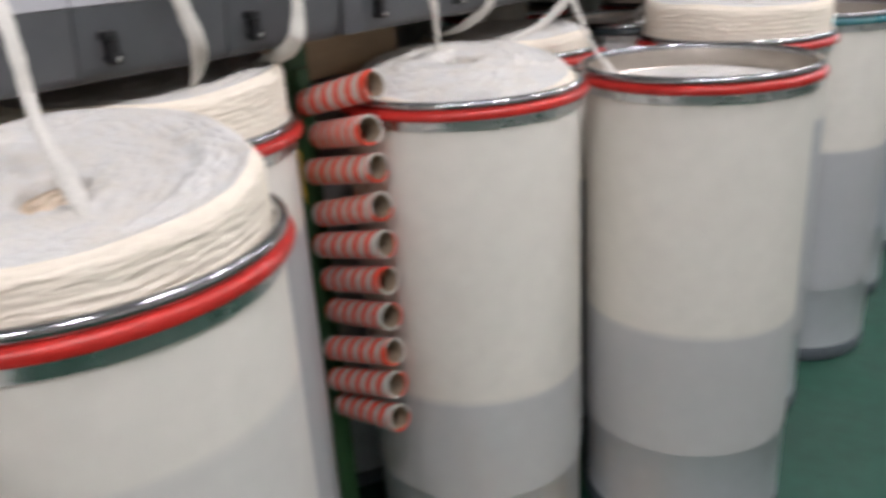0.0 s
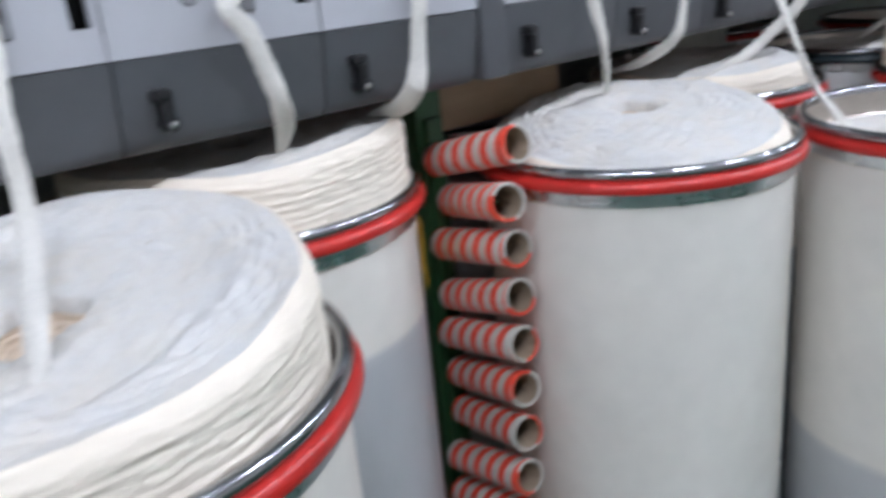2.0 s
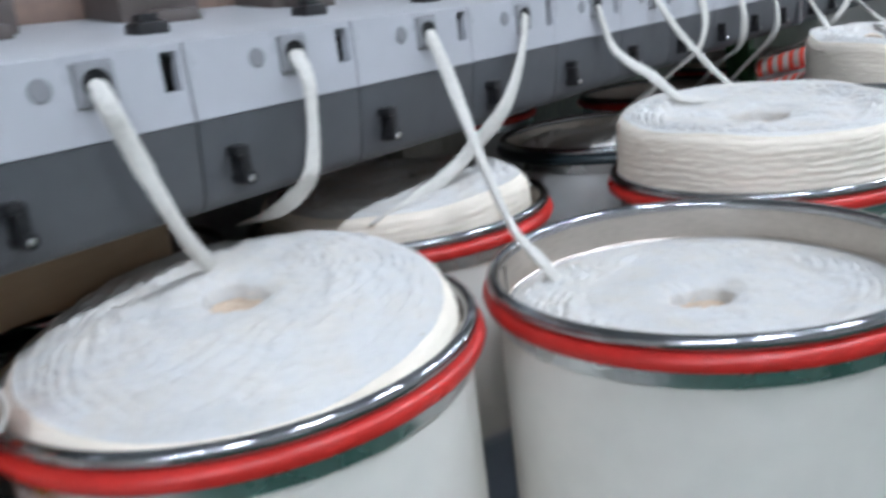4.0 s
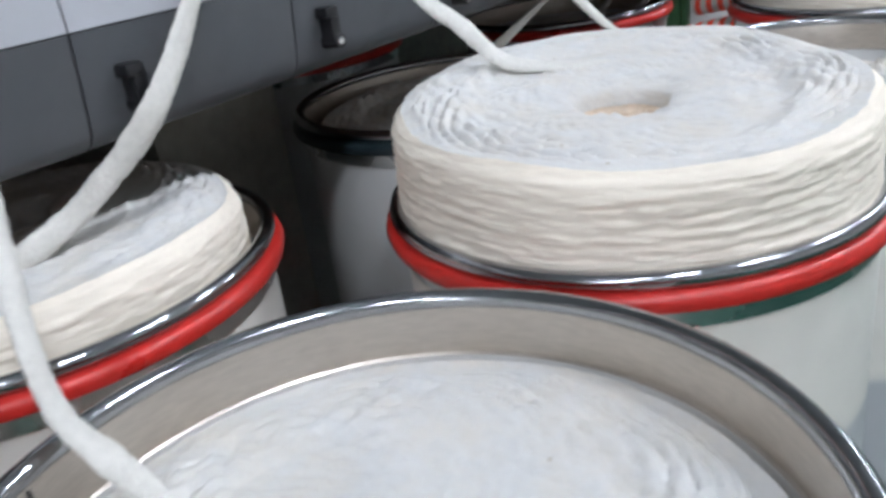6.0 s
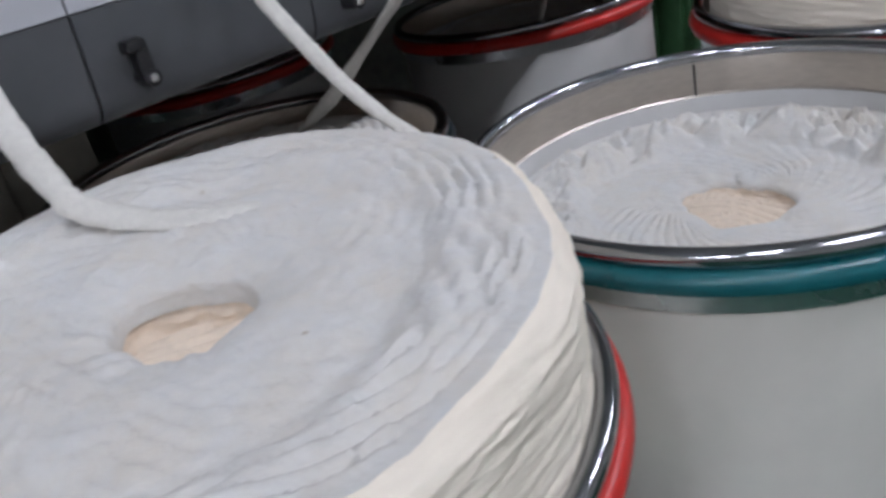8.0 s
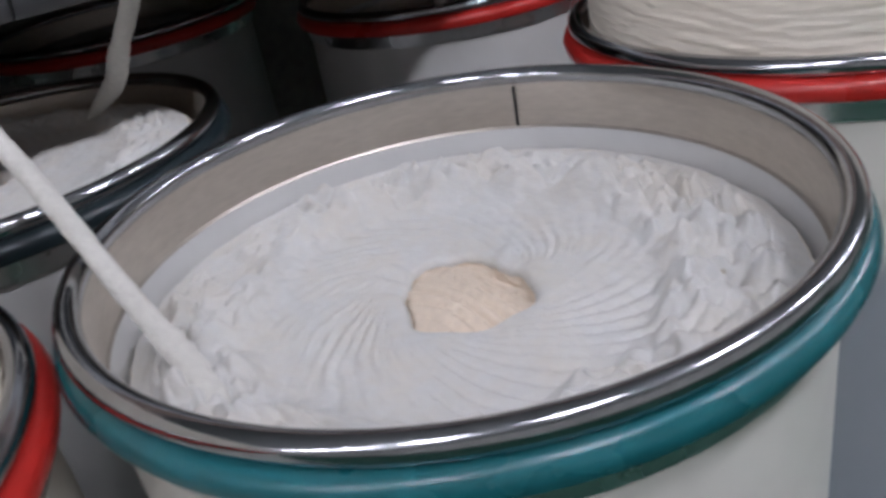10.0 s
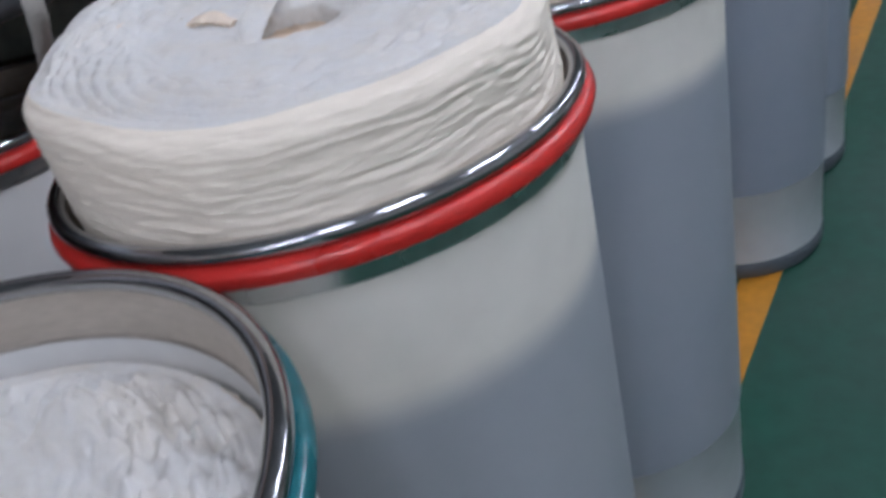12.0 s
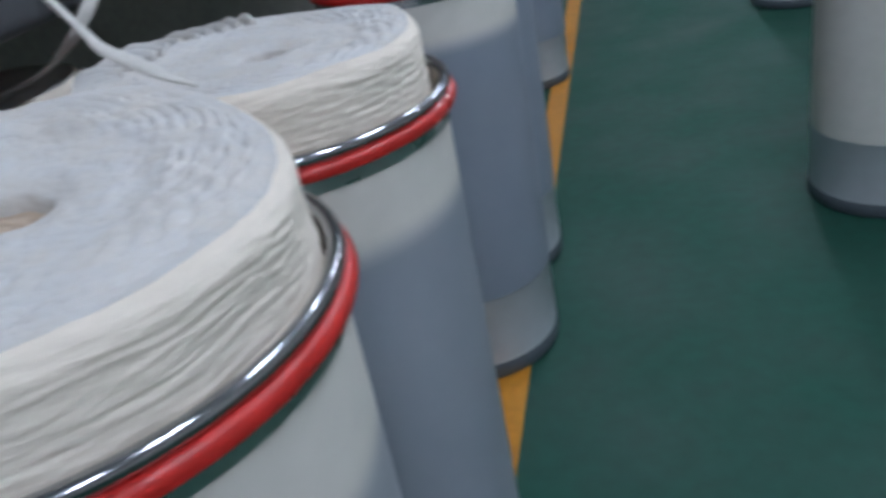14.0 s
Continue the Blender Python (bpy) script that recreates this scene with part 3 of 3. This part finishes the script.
def machine_parts():
    Z = RIM
    first = {}
    for k in range(-6, 34):
        y = unit_y(k)
        y0, y1 = y - 0.043, y + 0.188
        # white panel with through openings is framed from strips round slot and inlet
        if not first:
            bm = bmesh.new()
            g = 0.0012
            L, Rr = -0.043 + g, 0.188 - g
            box(bm, -0.012, 0, L, 0.074, 0.230, 0.3055)
            box(bm, -0.012, 0, 0.113, 0.1615, 0.230, 0.3055)
            box(bm, -0.012, 0, 0.1805, Rr, 0.230, 0.3055)
            box(bm, -0.012, 0, 0.074, 0.113, 0.230, 0.2595)
            box(bm, -0.012, 0, 0.074, 0.113, 0.2995, 0.3055)
            box(bm, -0.012, 0, 0.1615, 0.1805, 0.230, 0.261)
            box(bm, -0.012, 0, 0.1615, 0.1805, 0.2985, 0.3055)
            bmesh.ops.remove_doubles(bm, verts=bm.verts, dist=0.0001)
            first["panel"] = part("panel", bm, WHITE, machine, "white enamelled front panel", smooth=False, m=pose(FACE, y, Z))
            pan = first["panel"]
            bm = boxed(-0.010, 0.0045, 0.0745, 0.1125, 0.2600, 0.2990, bevel=0.004)
            first["bezel"] = part("inlet_bezel", bm, BEZEL, pan, "grey square sliver inlet")
            # mouth disc: the inlet's inner shade as near-black colour
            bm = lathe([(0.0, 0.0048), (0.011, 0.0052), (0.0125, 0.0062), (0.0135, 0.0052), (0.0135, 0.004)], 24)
            first["mouth"] = part("inlet_mouth", bm, HOLE_SHADE, pan, "inlet mouth with its shade painted near-black", m=pose(0, 0.0935, 0.281, 0, 90, 0) @ Matrix.Diagonal((0.9, 1.0, 1, 1)))
            bm = lathe([(0, 0.002), (0.009, 0.002), (0.0105, 0.0005), (0.0105, -0.004)], 24)
            first["button"] = part("button", bm, BEZEL, pan, "round grey button", m=pose(0, 0.0445, 0.281, 0, 90, 0))
            # slot backing: near-black, in place of shade inside the slot
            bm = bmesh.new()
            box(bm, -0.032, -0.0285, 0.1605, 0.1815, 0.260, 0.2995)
            first["slot"] = part("slot", bm, HOLE_SHADE, pan, "near-black backing painted as the slot's inner shade", smooth=False)
            # slanting grey flap
            bm = bmesh.new()
            prof = [(0.0, 0.2285), (-0.001, 0.222), (-0.009, 0.163), (-0.012, 0.150), (-0.017, 0.141), (-0.026, 0.136), (-0.048, 0.134), (-0.048, 0.142), (-0.022, 0.2285)]
            rows = [[bm.verts.new((px, yy, pz)) for px, pz in prof] for yy in (L, Rr)]
            nP = len(prof)
            for i in range(nP):
                bm.faces.new((rows[0][i], rows[0][(i + 1) % nP], rows[1][(i + 1) % nP], rows[1][i]))
            bm.faces.new(rows[0])
            bm.faces.new(rows[1])
            first["flap"] = part("flap", bm, GREY, machine, "grey plastic flap", m=pose(FACE, y, Z))
            flap = first["flap"]
            # latch: rounded hook arm with a bright bolt
            bm = bmesh.new()
            box(bm, -0.008, 0.010, -0.0065, 0.0065, 0.163, 0.197, bevel=0.003)
            box(bm, -0.006, 0.012, -0.0125, 0.0045, 0.188, 0.199, bevel=0.003)
            bmesh.ops.create_cone(bm, cap_ends=True, segments=20, radius1=0.0085, radius2=0.0075, depth=0.020,
                                  matrix=pose(0.0012, 0.001, 0.1645, 0, 90, 0))
            first["latch"] = part("latch", bm, LATCH, flap, "black plastic latch")
            bm = lathe([(0, 0.003), (0.0032, 0.0026), (0.0042, 0.0012), (0.0042, 0)], 16)
            first["bolt"] = part("bolt", bm, BOLT, flap, "bright bolt head", m=pose(0.0112, 0.001, 0.1645, 0, 90, 0))
        else:
            p = share(first["panel"], machine, pose(FACE, y, Z))
            for n in ("bezel", "mouth", "button", "slot"):
                share(first[n], p, first[n].matrix_basis)
            f = share(first["flap"], machine, pose(FACE, y, Z))
            for n in ("latch", "bolt"):
                share(first[n], f, first[n].matrix_basis)
    y0, y1 = unit_y(-6) - 0.05, unit_y(33) + 0.19
    # top deck, rising gently to the back
    bm = bmesh.new()
    prof = [(FACE, 0.3055), (FACE - 0.004, 0.3085), (FACE - 0.16, 0.325), (FACE - 0.30, 0.345), (FACE - 0.30, 0.30), (FACE - 0.05, 0.285)]
    rows = [[bm.verts.new((px, yy, Z + pz)) for px, pz in prof] for yy in (y0, y1)]
    for i in range(len(prof)):
        bm.faces.new((rows[0][i], rows[0][(i + 1) % len(prof)], rows[1][(i + 1) % len(prof)], rows[1][i]))
    bm.faces.new(rows[0])
    bm.faces.new(rows[1])
    part("deck", bm, DECK, machine, "pale grey sloping top deck")
    part("back_wall", boxed(-0.36, -0.31, y0, y1, Z + 0.29, Z + 0.75, bevel=0.01), UNDER, machine, "dark housing behind the deck")
    # underside slab is added to block light and darken the space below
    part("inner_duct", boxed(-1.16, -0.09, y0, y1, Z + 0.15, Z + 0.20, bevel=0.01), UNDER, machine, "added brown underside that keeps the space below dark")
    # near-black sheet paints the shade seen through the slots
    part("slot_backing", boxed(-0.05, -0.045, y0, y1, Z + 0.235, Z + 0.303), HOLE_SHADE, machine, "near-black sheet painted as shade behind the slots")
    part("middle_wall", boxed(-1.20, -1.16, y0, y1, 0.02, Z + 0.3), DUSTY, machine, "dusty grey middle wall under the machine")
    part("leg", boxed(-0.50, -0.45, 0.80, 0.935, 0.0, Z + 0.15, bevel=0.003), OLIVE, machine, "olive grey steel leg")
    part("leg", boxed(-0.54, -0.47, 0.940, 1.06, 0.0, Z + 0.15, bevel=0.003), OLIVE, machine, "olive grey steel leg")
    bm = bmesh.new()
    box(bm, -0.31, -0.225, 0.035, 0.150, 0.325, 0.385, bevel=0.014)
    box(bm, -0.235, -0.190, 0.060, 0.125, 0.318, 0.345, bevel=0.010)
    cover = part("spinning_box", bm, ROTOR, machine, "dark brown rotor box on the deck", m=pose(0, unit_y(-6), Z))
    bm = bmesh.new()
    box(bm, -0.116, -0.086, -0.034, 0.004, 0.310, 0.330, bevel=0.006)
    box(bm, -0.110, -0.092, -0.026, -0.004, 0.325, 0.338, bevel=0.004)
    lever = part("lever", bm, LATCH, machine, "small black lever on the deck", m=pose(0, unit_y(-6), Z))
    for k in range(-5, 34):
        share(cover, machine, pose(0, unit_y(k), Z))
        share(lever, machine, pose(0, unit_y(k), Z))


machine_parts()


def support_post(y):
    e = thing("support_post", "green painted steel machine post with tube pegs", "machine post", "machine posts")
    part("column", boxed(-0.190, -0.140, y + 0.064, y + 0.113, 0.0, RIM + 0.139, bevel=0.003), GREEN, e, "green painted column")
    part("side_flange", boxed(-0.208, -0.192, y + 0.058, y + 0.120, 0.0, RIM + 0.139, bevel=0.002), GREEN, e, "green painted flange")
    part("peg_rail", boxed(-0.139, -0.128, y + 0.074, y + 0.103, RIM - 0.60, RIM + 0.080, bevel=0.002), GREEN, e, "green peg rail")
    part("pillar_cover", boxed(FACE - 0.02, FACE + 0.002, y + 0.080, y + 0.124, RIM + 0.14, RIM + 0.303, bevel=0.002), PILLAR, e, "dark grey cover strip between the panels")
    part("knob", lathe([(0, 0.013), (0.008, 0.012), (0.011, 0.006), (0.011, 0)], 24), RED, e, "red knob", m=pose(FACE - 0.03, y + 0.105, RIM + 0.306))
    return e


def paper_tube(x, y, z, tilt, yaw, turn, length, proto={}):
    """A paper yarn tube with a red spiral stripe, lying on a peg and pointing to the aisle (+x)."""
    m = pose(x, y, z, 0, tilt, yaw) @ pose(0, 0, 0, turn, 0, 0)
    if length in proto:
        return copy_thing(proto[length], m)
    e = thing("paper_tube", "red and white spiral-striped paper yarn tube on a peg", "yarn tube", "paper tubes on the post", m)
    R0, R1, LEN = 0.0255, 0.0207, length
    seg, turns = 48, length / 0.030
    # spiral strips: two bands that wind about the tube
    for name, material, lab, s0 in (("red_band", CARD_RED, "red spiral band", 0.0), ("white_band", CARD_WHITE, "greyish white spiral band", 0.5)):
        bm = bmesh.new()
        rows = []
        total = seg * (turns + 1)
        for i in range(int(total) + 1):
            a = tau * i / seg
            x0 = (a / tau - 1 + s0) * LEN / turns
            x1 = x0 + 0.5 * LEN / turns
            x0, x1 = max(-LEN, min(0, x0 - LEN)), max(-LEN, min(0, x1 - LEN))
            ra = R0 * 0.94 + (R0 - R0 * 0.94) * (x0 + LEN) / LEN
            rb = R0 * 0.94 + (R0 - R0 * 0.94) * (x1 + LEN) / LEN
            rows.append((bm.verts.new((x0, ra * cos(a), -ra * sin(a))), bm.verts.new((x1, rb * cos(a), -rb * sin(a)))))
        for p, q in zip(rows, rows[1:]):
            if (p[0].co - p[1].co).length > 1e-5 or (q[0].co - q[1].co).length > 1e-5:
                bm.faces.new((p[0], q[0], q[1], p[1]))
        bmesh.ops.dissolve_degenerate(bm, dist=1e-5, edges=bm.edges)
        part(name, bm, material, e, lab)
    turned = pose(0, 0, 0, 0, 90, 0)
    for name, material, lab, a0, a1 in (("white_edge", CARD_WHITE, "rolled white paper edge", 0.0, 0.62), ("red_edge", CARD_RED, "rolled red paper edge", 0.62, 1.0)):
        bm = bmesh.new()
        rows = []
        for i in range(33):
            a = tau * (a0 + (a1 - a0) * i / 32)
            rows.append([bm.verts.new((x0, r * cos(a), r * sin(a))) for r, x0 in ((R0, 0.0), (R0 - 0.0008, 0.0014), (R1 + 0.0008, 0.0014), (R1, -0.001))])
        for p, q in zip(rows, rows[1:]):
            for j in range(3):
                bm.faces.new((p[j], p[j + 1], q[j + 1], q[j]))
        part(name, bm, material, e, lab)
    part("tube_inside", lathe([(R1, 0.0005), (R1 * 0.95, -LEN)], 40), KRAFT, e, "brown kraft paper inside", m=turned)
    proto[length] = e
    return e


# mouth of each tube on the rack: x, y beside the post, height against the rim
RACK = [(0.046, 0.078, 0.063), (0.055, 0.047, -0.005), (0.053, 0.060, -0.072), (0.054, 0.059, -0.140), (0.059, 0.056, -0.207),
        (0.059, 0.053, -0.274), (0.064, 0.047, -0.340), (0.069, 0.040, -0.406), (0.072, 0.036, -0.470), (0.078, 0.029, -0.534)]


def peg_rack(py):
    """Tubes slipped on pegs that rise towards the aisle."""
    post = support_post(py)
    rnd = random.Random(5)
    for i, (dx, dy, dz) in enumerate(RACK):
        y, z = py + dy, RIM + dz
        tilt = -14 if i == 0 else rnd.uniform(-15, -10)
        yaw = (0, -15)[i] if i < 2 else rnd.uniform(-9, -3)
        way = pose(0, 0, 0, 0, tilt, yaw) @ Vector((1, 0, 0))
        end = Vector((dx, y, z))
        part("peg", sweep([end - way * 0.185, end - way * 0.10, end - way * 0.03], 0.005, 0.005, seg=2), GREEN, post, "green painted peg")
        paper_tube(*end, tilt, yaw, rnd.uniform(0, 360), 0.170)


peg_rack(-0.345)
peg_rack(1.965)


# ---- loose strands of sliver from coil to inlet ----
def strand(pts, w=0.021, h=0.010, twist=0.45, seed=0, label="loose strand of white cotton sliver hanging from its inlet"):
    pts = [(a, b, c + RIM) for a, b, c in pts]
    return tagged(part("sliver_strand", sweep(pts, w, h, twist, seg=10, n=12, fuzz=0.12, seed=seed, lay=0.35), STRAND), label, "cotton sliver", "strands of sliver")


strand([(-0.004, -0.361, 0.280), (0.018, -0.379, 0.253), (0.018, -0.386, 0.217), (0.018, -0.391, 0.179), (0.018, -0.400, 0.153), (-0.019, -0.394, 0.129), (-0.079, -0.388, 0.114), (-0.152, -0.372, 0.100)], 0.024, seed=0)
strand([(-0.004, 0.611, 0.280), (0.002, 0.593, 0.250), (0.010, 0.566, 0.220), (0.013, 0.540, 0.190), (0.010, 0.514, 0.160), (-0.008, 0.492, 0.130), (-0.024, 0.473, 0.110), (-0.032, 0.448, 0.092), (-0.036, 0.412, 0.078), (-0.038, 0.370, 0.069), (-0.042, 0.318, 0.062), (-0.050, 0.270, 0.058)], 0.022, seed=1)
strand([(-0.004, 0.842, 0.280), (0.006, 0.845, 0.240), (0.019, 0.848, 0.205), (0.049, 0.845, 0.180), (0.085, 0.841, 0.160), (0.107, 0.843, 0.140), (0.121, 0.846, 0.127), (0.136, 0.862, 0.114), (0.172, 0.884, 0.107), (0.196, 0.914, 0.104), (0.214, 0.943, 0.102), (0.249, 0.970, 0.097)], 0.021, seed=2)
strand([(-0.004, -0.082, 0.280), (0.018, -0.090, 0.263), (0.018, -0.081, 0.235), (0.018, -0.070, 0.202), (0.018, -0.058, 0.168), (0.001, -0.032, 0.126), (-0.027, 0.003, 0.090), (-0.061, 0.040, 0.060)], 0.018, seed=3)
strand([(-0.004, 0.380, 0.280), (0.019, 0.373, 0.241), (0.045, 0.359, 0.200), (0.068, 0.347, 0.162), (0.096, 0.331, 0.120), (0.126, 0.315, 0.076), (0.150, 0.309, 0.041), (0.170, 0.317, 0.015), (0.187, 0.325, -0.007), (0.201, 0.331, -0.025)], 0.018, seed=4)
strand([(-0.004, -0.824, 0.280), (0.035, -0.832, 0.255), (0.070, -0.844, 0.225), (0.084, -0.848, 0.190), (0.086, -0.848, 0.155), (0.108, -0.855, 0.122), (0.150, -0.869, 0.102), (0.180, -0.878, 0.092), (0.204, -0.886, 0.083), (0.228, -0.894, 0.073), (0.250, -0.902, 0.062)], 0.018, seed=5)
strand([(-0.004, 1.997, 0.280), (0.031, 1.951, 0.236), (0.060, 1.920, 0.203), (0.088, 1.889, 0.172), (0.112, 1.862, 0.147), (0.137, 1.827, 0.125)], 0.017, seed=6)
strand([(-0.004, 2.276, 0.280), (0.139, 2.200, 0.158), (0.173, 2.179, 0.132), (0.206, 2.175, 0.112), (0.238, 2.175, 0.094), (0.272, 2.181, 0.080)], 0.020, seed=7)
strand([(-0.004, 1.765, 0.281), (0.02, 1.758, 0.2), (0.01, 1.76, 0.14), (-0.06, 1.79, 0.075), (-0.16, 1.83, -0.005), (-0.24, 1.85, -0.034)], 0.020, seed=8)
strand([(-0.004, 1.534, 0.281), (0.02, 1.51, 0.2), (0.0, 1.53, 0.135), (-0.08, 1.6, 0.09), (-0.18, 1.69, 0.012), (-0.26, 1.75, -0.034)], 0.020, seed=9)
strand([(-0.004, 1.073, 0.280), (0.040, 1.078, 0.210), (0.075, 1.084, 0.166), (0.094, 1.090, 0.140), (0.113, 1.094, 0.120), (0.137, 1.102, 0.096), (0.180, 1.110, 0.068), (0.228, 1.116, 0.043), (0.262, 1.121, 0.020), (0.285, 1.128, -0.005), (0.315, 1.134, -0.022), (0.339, 1.136, -0.034), (0.357, 1.138, -0.038)], 0.015, seed=10)
strand([(-0.004, 1.304, 0.280), (0.012, 1.290, 0.215), (0.006, 1.262, 0.160), (-0.040, 1.262, 0.125), (-0.094, 1.254, 0.082), (-0.150, 1.250, 0.042), (-0.199, 1.222, 0.008)], 0.020, seed=11)
strand([(-0.004, 0.149, 0.280), (0.018, 0.141, 0.252), (0.018, 0.139, 0.216), (0.018, 0.133, 0.181), (0.018, 0.122, 0.152), (-0.016, 0.127, 0.127), (-0.072, 0.133, 0.103), (-0.141, 0.134, 0.090)], 0.021, seed=12)
strand([(-0.004, -0.593, 0.280), (0.018, -0.617, 0.268), (0.018, -0.598, 0.240), (0.018, -0.586, 0.205), (0.018, -0.576, 0.169), (-0.010, -0.560, 0.134), (-0.055, -0.549, 0.100)], 0.022, seed=13)
strand([(-0.004, -1.055, 0.280), (0.018, -1.104, 0.235), (0.018, -1.122, 0.211), (0.018, -1.146, 0.183), (0.020, -1.171, 0.149), (0.023, -1.198, 0.121), (0.030, -1.228, 0.098), (0.060, -1.258, 0.088), (0.100, -1.290, 0.080), (0.140, -1.322, 0.074)], 0.022, seed=14)
strand([(-0.004, -1.286, 0.280), (0.018, -1.198, 0.159), (-0.002, -1.174, 0.133), (-0.035, -1.145, 0.106), (-0.076, -1.105, 0.083), (-0.130, -1.060, 0.072), (-0.210, -1.010, 0.062), (-0.330, -0.985, 0.050)], 0.022, seed=15)
strand([(-0.004, 2.507, 0.281), (0.03, 2.49, 0.2), (0.0, 2.416, 0.121), (-0.06, 2.442, 0.084), (-0.12, 2.451, 0.054), (-0.17, 2.424, 0.039), (-0.22, 2.391, 0.027)], 0.020, seed=16)


# ---- small things about the machine ----
def yellow_tag():
    """A bent plastic tag that clings to a can's shell."""
    bm = bmesh.new()
    rows = []
    for k in range(9):
        a = radians(47 + 20 * k / 8)
        rows.append([bm.verts.new((r * cos(a), r * sin(a), z)) for r in (0.2276, 0.2288) for z in (RIM - 0.125 + 0.01 * (k % 2) * 0.2, RIM - 0.041)])
    for p, q in zip(rows, rows[1:]):
        for i, j in ((0, 1), (1, 3), (3, 2), (2, 0)):
            bm.faces.new((p[i], p[j], q[j], q[i]))
    bm.faces.new((rows[0][0], rows[0][1], rows[0][3], rows[0][2]))
    bm.faces.new((rows[-1][0], rows[-1][1], rows[-1][3], rows[-1][2]))
    x, y = CANS["P"][:2]
    return tagged(part("yellow_tag", bm, YELLOW_TAG, m=pose(x, y, 0)), "small yellow plastic tag stuck on a can's shell", "tag")


yellow_tag()
tagged(part("tan_board", boxed(-0.20, -0.175, -0.305, 0.06, RIM + 0.045, RIM + 0.148, bevel=0.003), TAN),
       "tan wooden board fixed under the machine's front", "board")


# stray loops lying over the top of the coil with the scattered middle
def loose_loops():
    x, y, dz = CANS["F"][:3]
    t = RIM + dz + CANS["F"][5]
    coil = [o for o in bpy.data.objects if o.name.startswith("sliver_coil") and abs(o.location.x - x) < 1e-4 and abs(o.location.y - y) < 1e-4][0]
    for i, (pts, w) in enumerate((
            ([(-0.012, 0.120, -0.002), (-0.055, 0.118, 0.006), (-0.075, 0.095, 0.009), (-0.050, 0.055, 0.009), (-0.030, 0.020, 0.007), (-0.010, -0.030, 0.004), (0.004, -0.060, -0.006)], 0.021),
            ([(-0.165, -0.045, -0.004), (-0.158, -0.015, 0.009), (-0.150, 0.012, 0.013), (-0.142, 0.045, 0.008), (-0.125, 0.075, -0.002)], 0.026),
            ([(-0.140, -0.095, -0.004), (-0.180, -0.060, 0.008), (-0.195, -0.010, 0.012), (-0.190, 0.040, 0.010), (-0.160, 0.080, -0.002)], 0.026))):
        part("loose_loop", sweep([(a, b, t + c - 0.086 * a + 0.049 * b - (0.005 if i == 0 else 0.009)) for a, b, c in pts], w, 0.007, 0.1, seg=8, n=12, fuzz=0.12, seed=i, lay=0.4, side=(0.3, 1.0, 0) if i == 0 else (1.0, 0.3, 0)), COTTON_DIM, coil, "loose flat loop of sliver")
    for i, pts in enumerate((
            [(-0.080, -0.020, -0.013), (-0.070, -0.020, -0.006), (-0.058, -0.018, -0.006), (-0.046, -0.014, -0.013)],
            [(-0.162, -0.046, -0.014), (-0.150, -0.048, -0.006), (-0.136, -0.044, -0.006), (-0.122, -0.036, -0.014)])):
        part("creamy_loop", sweep([(a, b, t + c - 0.086 * a + 0.049 * b) for a, b, c in pts], 0.024, 0.010, 0.2, seg=8, n=12, fuzz=0.25, seed=20 + i, side=(0.3, 1.0, 0)), COTTON_CORE, coil, "creamy loop end of sliver")

    # fluffy loops that slip over the shaded edge of the next coil
    x, y, dz = CANS["G"][:3]
    t = RIM + dz + CANS["G"][5]
    coil = [o for o in bpy.data.objects if o.name.startswith("sliver_coil") and abs(o.location.x - x) < 1e-4 and abs(o.location.y - y) < 1e-4][0]
    rnd = random.Random(31)
    for i in range(17):
        a = radians(112 + 7.2 * i)
        r = rnd.uniform(0.205, 0.226)
        b = a + rnd.uniform(0.20, 0.34)
        lift = rnd.uniform(-0.004, 0.006)
        pts = [((r - 0.050) * cos(a), (r - 0.050) * sin(a), t + 0.001), ((r - 0.015) * cos(a + 0.05), (r - 0.015) * sin(a + 0.05), t + 0.005 + lift),
               (r * cos((a + b) / 2), r * sin((a + b) / 2), t - 0.004 + lift), ((r - 0.012) * cos(b), (r - 0.012) * sin(b), t - 0.018), ((r - 0.030) * cos(b), (r - 0.030) * sin(b), t - 0.030)]
        part("loose_loop", sweep(pts, 0.019, 0.011, 0.3, seg=6, n=10, fuzz=0.2, seed=40 + i, side=(0, 0, 1)), COTTON_DIM, coil, "fluffy loop slipping over the edge")


loose_loops()


def motions():
    """Nothing in the place moves but the camera."""


motions()
